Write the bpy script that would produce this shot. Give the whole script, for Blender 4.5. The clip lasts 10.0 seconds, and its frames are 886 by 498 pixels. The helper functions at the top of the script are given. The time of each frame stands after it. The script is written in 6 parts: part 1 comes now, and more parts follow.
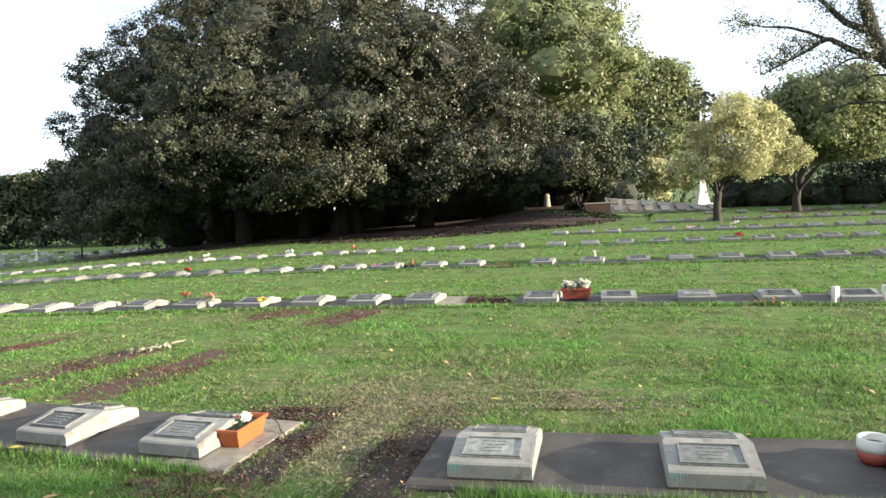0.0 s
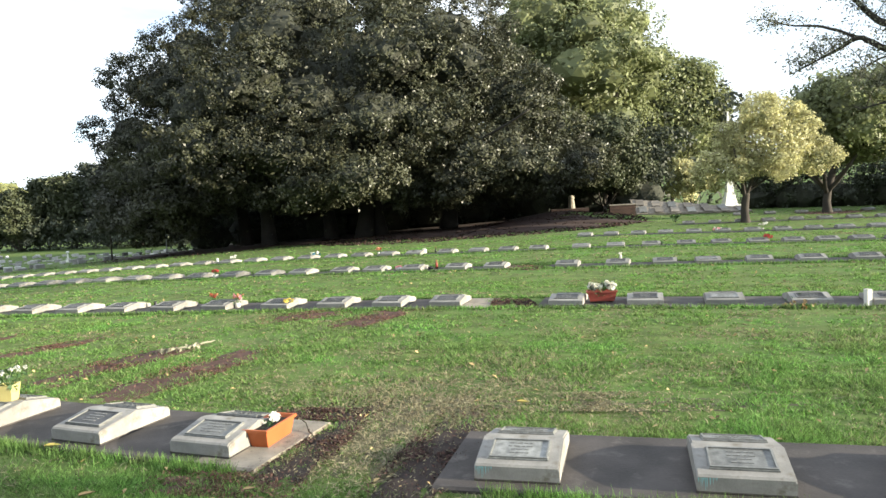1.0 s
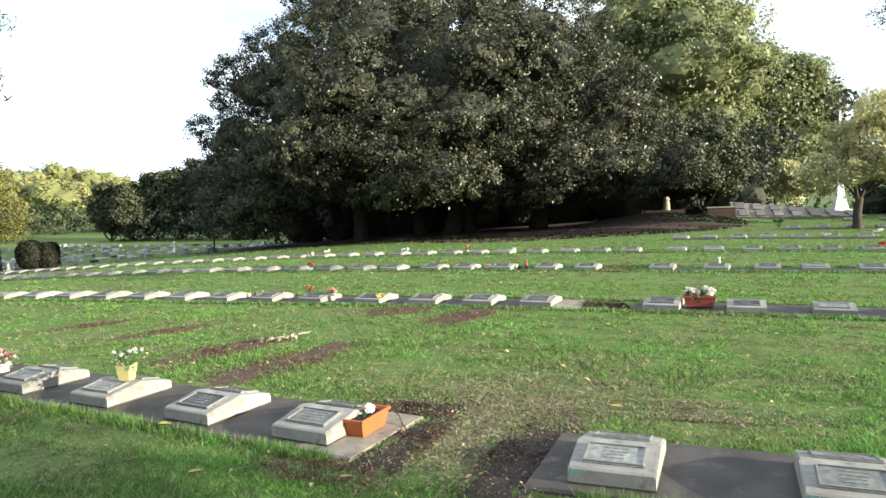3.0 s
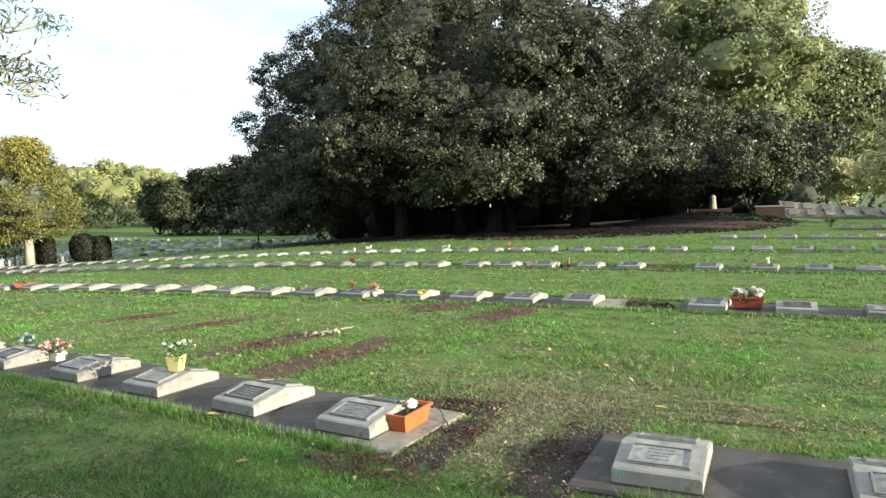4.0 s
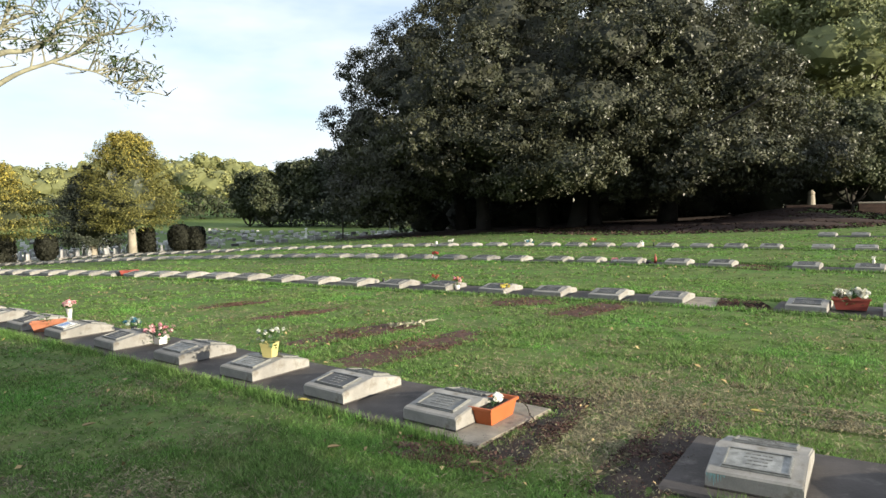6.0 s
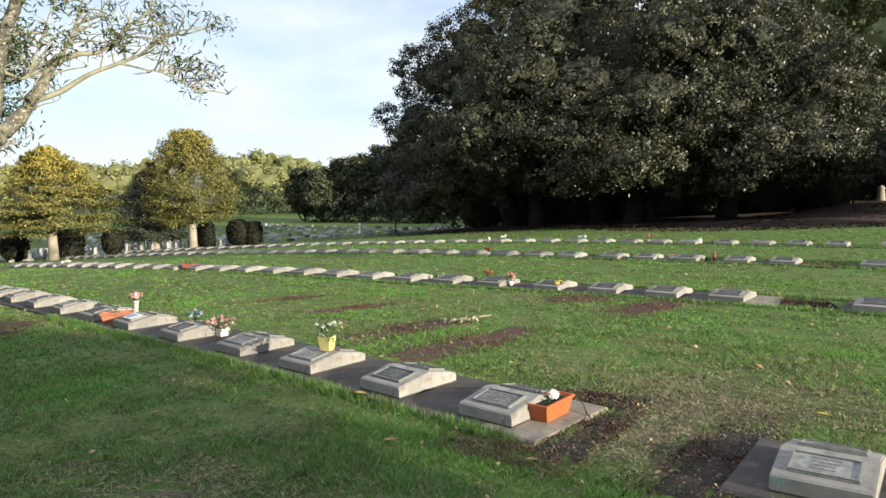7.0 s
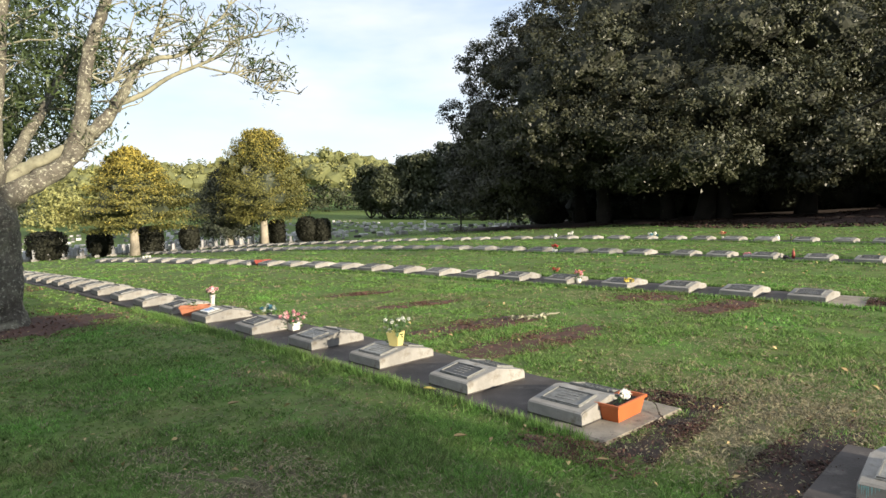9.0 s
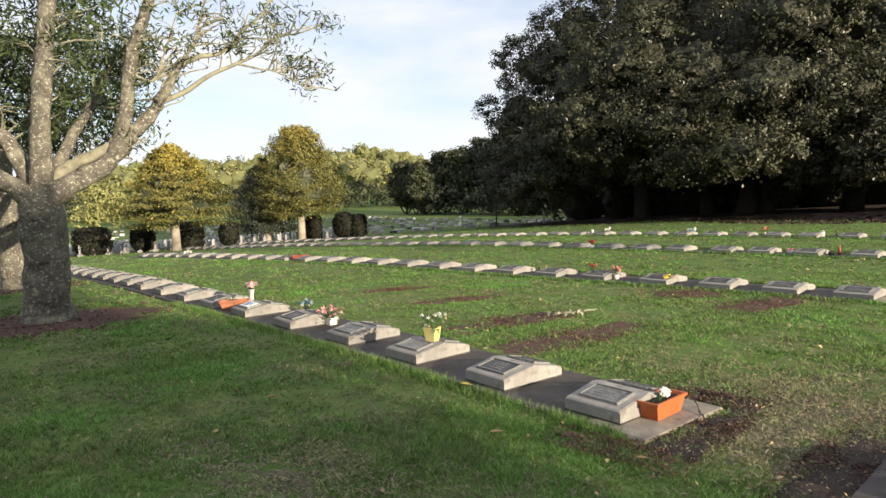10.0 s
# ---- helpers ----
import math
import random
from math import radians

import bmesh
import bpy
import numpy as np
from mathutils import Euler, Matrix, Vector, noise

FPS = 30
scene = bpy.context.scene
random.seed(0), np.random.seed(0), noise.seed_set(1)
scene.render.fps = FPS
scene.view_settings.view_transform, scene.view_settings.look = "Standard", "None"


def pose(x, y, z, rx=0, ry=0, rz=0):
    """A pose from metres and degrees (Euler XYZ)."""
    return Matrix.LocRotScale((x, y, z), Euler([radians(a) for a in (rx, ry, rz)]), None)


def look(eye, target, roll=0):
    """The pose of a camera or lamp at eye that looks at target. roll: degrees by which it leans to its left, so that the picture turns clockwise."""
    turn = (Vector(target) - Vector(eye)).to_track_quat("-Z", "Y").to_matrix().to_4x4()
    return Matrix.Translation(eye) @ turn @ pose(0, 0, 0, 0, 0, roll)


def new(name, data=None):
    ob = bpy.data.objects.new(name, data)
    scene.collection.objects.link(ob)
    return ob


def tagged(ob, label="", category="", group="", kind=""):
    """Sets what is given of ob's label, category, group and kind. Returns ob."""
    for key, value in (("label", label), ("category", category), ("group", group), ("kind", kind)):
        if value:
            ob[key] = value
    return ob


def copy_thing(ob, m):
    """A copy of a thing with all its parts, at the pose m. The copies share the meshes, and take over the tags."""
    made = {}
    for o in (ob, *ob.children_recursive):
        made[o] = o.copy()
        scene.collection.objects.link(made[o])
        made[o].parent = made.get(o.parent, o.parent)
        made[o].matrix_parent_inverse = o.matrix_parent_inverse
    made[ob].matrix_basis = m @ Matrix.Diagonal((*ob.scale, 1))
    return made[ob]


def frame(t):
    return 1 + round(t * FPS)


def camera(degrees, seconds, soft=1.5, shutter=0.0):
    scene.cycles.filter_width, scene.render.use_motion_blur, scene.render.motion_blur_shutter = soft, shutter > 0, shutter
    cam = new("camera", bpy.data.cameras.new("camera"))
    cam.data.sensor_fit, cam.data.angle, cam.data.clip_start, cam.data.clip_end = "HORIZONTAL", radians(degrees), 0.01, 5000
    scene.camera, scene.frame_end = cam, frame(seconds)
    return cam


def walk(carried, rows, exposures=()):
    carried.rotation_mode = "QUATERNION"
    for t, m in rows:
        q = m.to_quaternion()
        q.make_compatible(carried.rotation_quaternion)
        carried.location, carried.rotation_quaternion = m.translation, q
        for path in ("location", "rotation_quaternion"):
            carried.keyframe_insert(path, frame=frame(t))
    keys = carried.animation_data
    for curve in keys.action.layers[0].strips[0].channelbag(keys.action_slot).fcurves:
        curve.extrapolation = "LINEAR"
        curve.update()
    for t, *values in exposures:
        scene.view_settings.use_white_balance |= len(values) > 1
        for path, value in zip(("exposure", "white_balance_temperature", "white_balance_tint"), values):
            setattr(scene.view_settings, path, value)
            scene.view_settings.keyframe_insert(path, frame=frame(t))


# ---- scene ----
EXPOSURES = ((0.0, 1.66, 6150, 5), (2.5, 1.68, 6100, 3), (4.3, 1.45, 6050, 1), (5.6, 1.21, 6120, 5), (7.5, 1.06, 6150, 7), (8.5, 1.13, 6180, 7), (10.0, 1.03, 6550, 11))
cam = camera(64.77, 10.0, soft=1.5)
walk(cam, [
    (0, pose(-0.0000, 0.0000, 1.6001, 85.525, 2.893, -0.228)),
    (0.5, pose(-0.0065, -0.0145, 1.6049, 85.594, 2.768, 0.180)),
    (1, pose(-0.0199, -0.0179, 1.6047, 85.773, 3.028, 1.702)),
    (1.5, pose(-0.0310, -0.0180, 1.6065, 85.707, 2.759, 3.495)),
    (2, pose(-0.0472, -0.0205, 1.6074, 85.776, 2.495, 5.062)),
    (2.5, pose(-0.0649, -0.0338, 1.6105, 85.931, 2.248, 7.060)),
    (4, pose(-0.1009, -0.0574, 1.6125, 85.842, 1.768, 12.286)),
    (4.5, pose(-0.1155, -0.0612, 1.6102, 85.814, 1.503, 13.912)),
    (5, pose(-0.1225, -0.0739, 1.6126, 85.722, 1.656, 15.358)),
    (5.5, pose(-0.1360, -0.0758, 1.6134, 85.627, 1.603, 16.834)),
    (7, pose(-0.1767, -0.1114, 1.6227, 85.256, 1.508, 23.138)),
    (7.5, pose(-0.1845, -0.1170, 1.6208, 85.187, 1.744, 24.454)),
    (8, pose(-0.1938, -0.1232, 1.6233, 85.166, 1.687, 25.896)),
    (8.5, pose(-0.2011, -0.1270, 1.6218, 85.164, 1.654, 27.318)),
    (9, pose(-0.2045, -0.1262, 1.6226, 85.143, 1.792, 28.445)),
    (9.5, pose(-0.2125, -0.1240, 1.6220, 84.971, 1.555, 29.846)),
    (10, pose(-0.2177, -0.1282, 1.6224, 84.885, 1.957, 31.327)),
], EXPOSURES)

# ---- light ----
SUN_AZ = -15.0                                    # the sun stands low to the right, a little behind
SUN_EL = 12.0
sun_dir = Vector((math.cos(radians(SUN_EL)) * math.cos(radians(SUN_AZ)), math.cos(radians(SUN_EL)) * math.sin(radians(SUN_AZ)), math.sin(radians(SUN_EL))))
sun = new("sun", bpy.data.lights.new("sun", "SUN"))
sun.data.energy, sun.data.angle, sun.data.color = 5.0, radians(0.6), (1.0, 0.85, 0.64)
sun.matrix_world = look(sun_dir * 100, (0, 0, 0))

world = bpy.data.worlds.new("sky")
scene.world = world
world.use_nodes = True
wn, wl = world.node_tree.nodes, world.node_tree.links
wn.clear()
w_out, w_bg, w_sky = wn.new("ShaderNodeOutputWorld"), wn.new("ShaderNodeBackground"), wn.new("ShaderNodeTexSky")
w_sky.sky_type, w_sky.sun_disc = "NISHITA", False
w_sky.sun_elevation, w_sky.sun_rotation = radians(SUN_EL), radians(90 - SUN_AZ)
w_sky.air_density, w_sky.dust_density, w_sky.ozone_density = 1.0, 0.4, 2.0
w_tc, w_map, w_noise, w_ramp, w_mix = wn.new("ShaderNodeTexCoord"), wn.new("ShaderNodeMapping"), wn.new("ShaderNodeTexNoise"), wn.new("ShaderNodeValToRGB"), wn.new("ShaderNodeMixRGB")
w_map.inputs["Scale"].default_value = (1.0, 1.0, 3.2)
w_noise.inputs["Scale"].default_value, w_noise.inputs["Detail"].default_value, w_noise.inputs["Roughness"].default_value = 2.2, 5.0, 0.55
w_ramp.color_ramp.elements[0].position, w_ramp.color_ramp.elements[1].position = 0.31, 0.56
w_ramp.color_ramp.elements[0].color = (0.34, 0.34, 0.34, 1)
w_mix.inputs[2].default_value = (11.0, 11.3, 12.0, 1)
wl.new(w_tc.outputs["Generated"], w_map.inputs[0])
wl.new(w_map.outputs[0], w_noise.inputs["Vector"])
wl.new(w_noise.outputs["Fac"], w_ramp.inputs[0])
wl.new(w_ramp.outputs[0], w_mix.inputs[0])
w_gain = wn.new("ShaderNodeMixRGB")
w_gain.blend_type = "MULTIPLY"
w_gain.inputs[0].default_value = 1.0
w_gain.inputs[2].default_value = (1.9, 1.95, 2.2, 1)
wl.new(w_sky.outputs[0], w_gain.inputs[1])
wl.new(w_gain.outputs[0], w_mix.inputs[1])
wl.new(w_mix.outputs[0], w_bg.inputs[0])
wl.new(w_bg.outputs[0], w_out.inputs[0])
w_bg.inputs[1].default_value = 0.044


# ---- materials ----
def mat(name, color, rough=0.7, metal=0.0, var=0.25, scale=6.0, fine=60.0, bump=0.15, bump_scale=80.0, tint=None, rand=0.0, spec=0.4, coords="Object", translucent=0.0, island=0.0, wear=None):
    """A surface with variation at two scales, fine relief and, if asked for, differences from thing to thing."""
    m = bpy.data.materials.new(name)
    m.use_nodes = True
    n, l = m.node_tree.nodes, m.node_tree.links
    b = n["Principled BSDF"]
    b.inputs["Roughness"].default_value, b.inputs["Metallic"].default_value = rough, metal
    b.inputs["Specular IOR Level"].default_value = spec
    tc = n.new("ShaderNodeTexCoord")
    big, small = n.new("ShaderNodeTexNoise"), n.new("ShaderNodeTexNoise")
    big.inputs["Scale"].default_value, small.inputs["Scale"].default_value = scale, fine
    big.inputs["Detail"].default_value = small.inputs["Detail"].default_value = 4
    mix = n.new("ShaderNodeMixRGB")
    dark = tint or tuple(c * (1 - var) for c in color)
    lite = tuple(min(1, c * (1 + var * 0.6)) for c in color)
    mix.inputs[1].default_value, mix.inputs[2].default_value = (*dark, 1), (*lite, 1)
    add = n.new("ShaderNodeMath")
    add.operation = "MULTIPLY_ADD"
    add.inputs[1].default_value = 0.45
    half = n.new("ShaderNodeMath")
    half.operation = "MULTIPLY_ADD"
    half.inputs[1].default_value, half.inputs[2].default_value = 1.6, -0.55
    for t in (big, small):
        l.new(tc.outputs[coords], t.inputs["Vector"])
    l.new(big.outputs["Fac"], half.inputs[0])
    l.new(small.outputs["Fac"], add.inputs[0])
    l.new(half.outputs[0], add.inputs[2])
    l.new(add.outputs[0], mix.inputs[0])
    out = mix.outputs[0]
    for spot in (wear if isinstance(wear, list) else [wear] if wear else []):
        st, rp, mw = n.new("ShaderNodeTexNoise"), n.new("ShaderNodeValToRGB"), n.new("ShaderNodeMixRGB")
        st.inputs["Scale"].default_value, st.inputs["Detail"].default_value = spot[1], 8
        st.inputs["Roughness"].default_value = 0.68
        rp.color_ramp.elements[0].position, rp.color_ramp.elements[1].position = spot[2], spot[2] + (spot[3] if len(spot) > 3 else 0.14)
        l.new(tc.outputs[coords], st.inputs["Vector"])
        l.new(st.outputs["Fac"], rp.inputs[0])
        l.new(rp.outputs[0], mw.inputs[0])
        l.new(out, mw.inputs[1])
        mw.inputs[2].default_value = (*spot[0], 1)
        out = mw.outputs[0]
    if rand or island:
        hsv, rg = n.new("ShaderNodeHueSaturation"), n.new("ShaderNodeMapRange")
        src = n.new("ShaderNodeNewGeometry").outputs["Random Per Island"] if island else n.new("ShaderNodeObjectInfo").outputs["Random"]
        a = island or rand
        rg.inputs["To Min"].default_value, rg.inputs["To Max"].default_value = 1 - a, 1 + a
        l.new(src, rg.inputs["Value"])
        l.new(rg.outputs[0], hsv.inputs["Value"])
        l.new(out, hsv.inputs["Color"])
        out = hsv.outputs[0]
    l.new(out, b.inputs["Base Color"])
    if bump:
        bt, bp = n.new("ShaderNodeTexNoise"), n.new("ShaderNodeBump")
        bt.inputs["Scale"].default_value, bt.inputs["Detail"].default_value = bump_scale, 5
        bp.inputs["Strength"].default_value, bp.inputs["Distance"].default_value = bump, 0.12 / bump_scale
        l.new(tc.outputs[coords], bt.inputs["Vector"])
        l.new(bt.outputs["Fac"], bp.inputs["Height"])
        l.new(bp.outputs[0], b.inputs["Normal"])
    if translucent:
        tr, ms = n.new("ShaderNodeBsdfTranslucent"), n.new("ShaderNodeMixShader")
        ms.inputs[0].default_value = translucent
        l.new(out, tr.inputs[0])
        l.new(b.outputs[0], ms.inputs[1])
        l.new(tr.outputs[0], ms.inputs[2])
        l.new(ms.outputs[0], n["Material Output"].inputs[0])
    return m


CONCRETE = mat("cast concrete", (0.27, 0.26, 0.243), 0.9, var=0.42, scale=6, fine=110, bump=0.7, rand=0.14, wear=((0.16, 0.145, 0.12), 10, 0.53))
SLAB = mat("wet dark concrete", (0.06, 0.052, 0.049), 0.75, var=0.6, scale=3.5, fine=55, bump=0.9, bump_scale=60, wear=((0.11, 0.098, 0.09), 5.5, 0.56))
SLAB_END = mat("dry concrete", (0.25, 0.22, 0.18), 0.88, var=0.45, scale=7, fine=70, bump=0.8, wear=((0.1, 0.085, 0.075), 6.0, 0.55))
BRONZE = mat("weathered bronze", (0.21, 0.213, 0.205), 0.55, 0.1, var=0.6, scale=22, fine=140, bump=0.9, bump_scale=60, rand=0.3)
BRONZE_DARK = mat("dark bronze field", (0.05, 0.05, 0.052), 0.6, 0.1, var=0.6, scale=24, fine=150, bump=0.9, bump_scale=60, rand=0.45)
LETTER = mat("rubbed bronze letters", (0.2, 0.2, 0.19), 0.5, 0.1, var=0.4, scale=40, bump=0.2)
PATINA = mat("copper green stain", (0.24, 0.42, 0.42), 0.9, var=0.35, scale=40, bump=0.1)
FIG_LEAF = mat("glossy dark leaf", (0.058, 0.061, 0.035), 0.42, var=0.45, scale=0.3, fine=2, bump=0, rand=0.4, spec=0.32, translucent=0.12)
GREEN_LEAF = mat("fresh green leaf", (0.225, 0.25, 0.115), 0.5, var=0.4, scale=0.3, fine=2, bump=0, island=0.4, translucent=0.38)
OLIVE_LEAF = mat("pale olive leaf", (0.52, 0.5, 0.26), 0.55, var=0.35, scale=0.5, fine=2, bump=0, island=0.35, translucent=0.35)
SHADE_LEAF = mat("dark green leaf with shade in its colour", (0.054, 0.064, 0.04), 0.55, var=0.3, scale=0.2, fine=2, bump=0, island=0.4, translucent=0.15)
GOLD_LEAF = mat("golden conifer spray", (0.4, 0.33, 0.07), 0.6, var=0.35, scale=0.6, fine=3, bump=0, island=0.4, translucent=0.25)
CONIFER_GREEN = mat("green conifer spray", (0.17, 0.165, 0.045), 0.6, var=0.4, scale=0.6, fine=3, bump=0, island=0.4, translucent=0.2)
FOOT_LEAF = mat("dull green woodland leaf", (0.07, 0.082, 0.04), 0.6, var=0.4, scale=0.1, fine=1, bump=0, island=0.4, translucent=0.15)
HEDGE_LEAF = mat("clipped hedge leaf", (0.022, 0.023, 0.016), 0.7, var=0.3, scale=1, fine=6, bump=0, island=0.4, spec=0.15)
HILL_LEAF = mat("far woodland leaf", (0.27, 0.27, 0.1), 0.7, var=0.55, scale=0.03, fine=0.25, bump=0, island=0.45, translucent=0.25)
HILL_CANOPY = mat("close far canopy", (0.15, 0.16, 0.062), 0.8, var=0.5, scale=0.08, fine=0.6, bump=1.0, bump_scale=0.8)
GUM_LEAF = mat("narrow green leaf", (0.062, 0.088, 0.034), 0.45, var=0.3, scale=1, fine=8, bump=0, island=0.4, translucent=0.2)
BARK = mat("rough grey bark with lichen", (0.1, 0.09, 0.073), 0.92, var=0.6, scale=9, fine=40, bump=1.0, bump_scale=14, wear=[((0.19, 0.183, 0.135), 5, 0.48, 0.2), ((0.44, 0.43, 0.34), 24, 0.54)])
DARK_BARK = mat("dark bark", (0.05, 0.042, 0.035), 0.9, var=0.4, scale=3, fine=20, bump=0.7, bump_scale=20)
FIG_BARK = mat("deep brown fig bark", (0.026, 0.022, 0.018), 0.9, var=0.5, scale=2, fine=14, bump=1.0, bump_scale=8)
PALE_BARK = mat("pale bark", (0.34, 0.3, 0.24), 0.85, var=0.35, scale=4, fine=30, bump=0.6, bump_scale=30)
MULCH = mat("red-brown bark mulch", (0.075, 0.038, 0.028), 0.9, var=0.5, scale=8, fine=80, bump=0.9, bump_scale=60, island=0.5)
ORANGE = mat("orange plastic", (0.4, 0.105, 0.032), 0.55, var=0.15, bump=0.05)
WORN_ORANGE = mat("sun-bleached orange plastic", (0.33, 0.125, 0.065), 0.7, var=0.35, scale=12, bump=0.1)
RED_POT = mat("brick-red plastic", (0.26, 0.055, 0.04), 0.55, var=0.2, bump=0.05)
YELLOW = mat("yellow plastic", (0.5, 0.44, 0.18), 0.55, var=0.12, bump=0.05)
WHITE = mat("white glazed pot", (0.6, 0.59, 0.55), 0.4, var=0.1, bump=0.05)
BLACK = mat("black plastic vase", (0.015, 0.015, 0.017), 0.4, var=0.2, bump=0.05)
STONE_WHITE = mat("white painted stone", (0.78, 0.77, 0.73), 0.8, var=0.12, scale=1, bump=0.2)
PALE_TWIG = mat("pale lichen-crusted twig", (0.25, 0.24, 0.17), 0.92, var=0.5, scale=6, fine=40, bump=0.8, bump_scale=20, wear=((0.11, 0.1, 0.075), 9, 0.55))
THIN_LEAF = mat("small grey-green leaf", (0.2, 0.2, 0.14), 0.5, var=0.3, scale=1, fine=8, bump=0, island=0.4, translucent=0.3)
DULL_STONE = mat("dull brown-grey stone", (0.2, 0.18, 0.155), 0.85, var=0.3, scale=3, bump=0.3, rand=0.25)
TURF = mat("thin dry turf and soil", (0.11, 0.1, 0.055), 0.95, var=0.45, scale=5, fine=40, bump=0.9, bump_scale=40, tint=(0.045, 0.038, 0.024), wear=[((0.07, 0.105, 0.034), 6, 0.5), ((0.22, 0.19, 0.12), 40, 0.57)])
GRANITE = mat("pale grey granite", (0.36, 0.36, 0.37), 0.6, var=0.2, fine=150, bump=0.1, rand=0.3)
STEEL = mat("galvanised steel", (0.35, 0.36, 0.37), 0.5, 0.7, var=0.15, bump=0.1)
PETAL_W = mat("white petals", (0.8, 0.79, 0.72), 0.7, var=0.1, bump=0, island=0.1, translucent=0.2)
PETAL_R = mat("red petals", (0.45, 0.06, 0.05), 0.65, var=0.25, bump=0, island=0.35, translucent=0.2)
PETAL_O = mat("orange petals", (0.55, 0.27, 0.14), 0.65, var=0.25, bump=0, island=0.35, translucent=0.2)
PETAL_P = mat("pink petals", (0.8, 0.36, 0.42), 0.65, var=0.2, bump=0, island=0.3, translucent=0.2)
PETAL_PALE = mat("pale pink petals", (0.75, 0.52, 0.5), 0.65, var=0.25, bump=0, island=0.3, translucent=0.2)
PETAL_GREY = mat("faded grey-green petals", (0.42, 0.47, 0.4), 0.65, var=0.25, bump=0, island=0.3, translucent=0.2)
PETAL_Y = mat("yellow petals", (0.62, 0.5, 0.1), 0.65, var=0.2, bump=0, island=0.25, translucent=0.2)
PETAL_B = mat("blue petals", (0.06, 0.2, 0.3), 0.65, var=0.2, bump=0, island=0.3, translucent=0.2)
STEM = mat("stem green", (0.06, 0.12, 0.04), 0.6, var=0.2, bump=0, island=0.3, translucent=0.2)
SOIL = mat("potting soil", (0.04, 0.03, 0.022), 0.95, var=0.4, bump=0.6)
DRY_LEAF = mat("fallen leaf", (0.34, 0.25, 0.12), 0.7, var=0.4, scale=1, bump=0.1, island=0.6)
GRASS = mat("grass blade", (0.17, 0.262, 0.077), 0.6, var=0.5, scale=7, fine=28, bump=0, island=0.65, translucent=0.4, tint=(0.08, 0.14, 0.036), spec=0.25, wear=[((0.155, 0.325, 0.068), 0.8, 0.47, 0.2), ((0.215, 0.235, 0.1), 1.9, 0.56, 0.16)])
DARK_SOIL = mat("very dark soil and bark", (0.03, 0.02, 0.016), 0.85, var=0.5, scale=8, fine=80, bump=0.9, bump_scale=60, island=0.5)
DARK_CHIP = mat("very dark bark chip", (0.068, 0.036, 0.028), 0.8, var=0.4, scale=8, fine=80, bump=0.3, island=0.8)
CHIP = mat("red-brown bark chip", (0.13, 0.07, 0.052), 0.85, var=0.4, scale=8, fine=80, bump=0.3, island=0.7)
SHADED_LITTER = mat("leaf litter with shade in its colour", (0.034, 0.017, 0.012), 0.9, var=0.5, scale=2, fine=20, bump=0.9, bump_scale=25, island=0.5)
INNER_SHADE = mat("inner crown mass with gap shade in its colour", (0.04, 0.043, 0.03), 0.9, var=0.5, scale=1.5, fine=9, bump=1.0, bump_scale=3)
WITHERED = mat("withered grey leaf", (0.3, 0.29, 0.2), 0.8, var=0.3, bump=0.1, island=0.4)
STRAW = mat("dry grass blade", (0.26, 0.232, 0.14), 0.75, var=0.35, bump=0, island=0.6, translucent=0.2)


# ---- helpers ----
def fall(x, y):
    """Height of the ground: level round the camera, falling away to the left into a shallow valley, hills beyond."""
    u = max(0.0, -0.9 * x + 0.43 * y)
    h = -2.6 * (1 - math.exp(-((u / 45.0) ** 2.6)))
    d = math.hypot(x, y)
    ang = math.degrees(math.atan2(-x, y))
    if d > 120:
        rise = min(1.0, (d - 120) / 170)
        h += rise * rise * (3 - 2 * rise) * (9.5 + 3.0 * math.sin(ang * 0.16 + 1) + 2.0 * math.sin(ang * 0.37))
    h += 0.035 * noise.noise((x * 0.16, y * 0.16, 0)) * min(1, d / 6)
    h += 0.55 * math.exp(-((x - 5.2) / 3.4) ** 2 - ((y - 37.5) / 4.0) ** 2)
    return h


def link_mesh(name, verts, faces, material, parent=None, label="", smooth=False):
    me = bpy.data.meshes.new(name)
    me.from_pydata([tuple(v) for v in verts], [], faces)
    me.materials.append(material)
    if smooth:
        me.polygons.foreach_set("use_smooth", [True] * len(me.polygons))
    ob = new(name, me)
    ob.parent = parent
    return tagged(ob, label) if label else ob


def part(name, bm, material, parent=None, label="", smooth=False):
    me = bpy.data.meshes.new(name)
    bmesh.ops.recalc_face_normals(bm, faces=bm.faces)
    bm.to_mesh(me)
    bm.free()
    me.materials.append(material)
    if smooth:
        me.polygons.foreach_set("use_smooth", [True] * len(me.polygons))
    ob = new(name, me)
    ob.parent = parent
    return tagged(ob, label) if label else ob


def quick_mesh(name, v, loops_per_face, material, parent=None, label=""):
    """A mesh of separate faces, all with the same number of corners, from an array of corners."""
    me = bpy.data.meshes.new(name)
    nv = len(v)
    nf = nv // loops_per_face
    me.vertices.add(nv)
    me.vertices.foreach_set("co", np.ascontiguousarray(v, dtype=np.float32).ravel())
    me.loops.add(nv)
    me.loops.foreach_set("vertex_index", np.arange(nv, dtype=np.int32))
    me.polygons.add(nf)
    me.polygons.foreach_set("loop_start", np.arange(0, nv, loops_per_face, dtype=np.int32))
    me.update(calc_edges=True)
    me.materials.append(material)
    ob = new(name, me)
    ob.parent = parent
    return tagged(ob, label) if label else ob


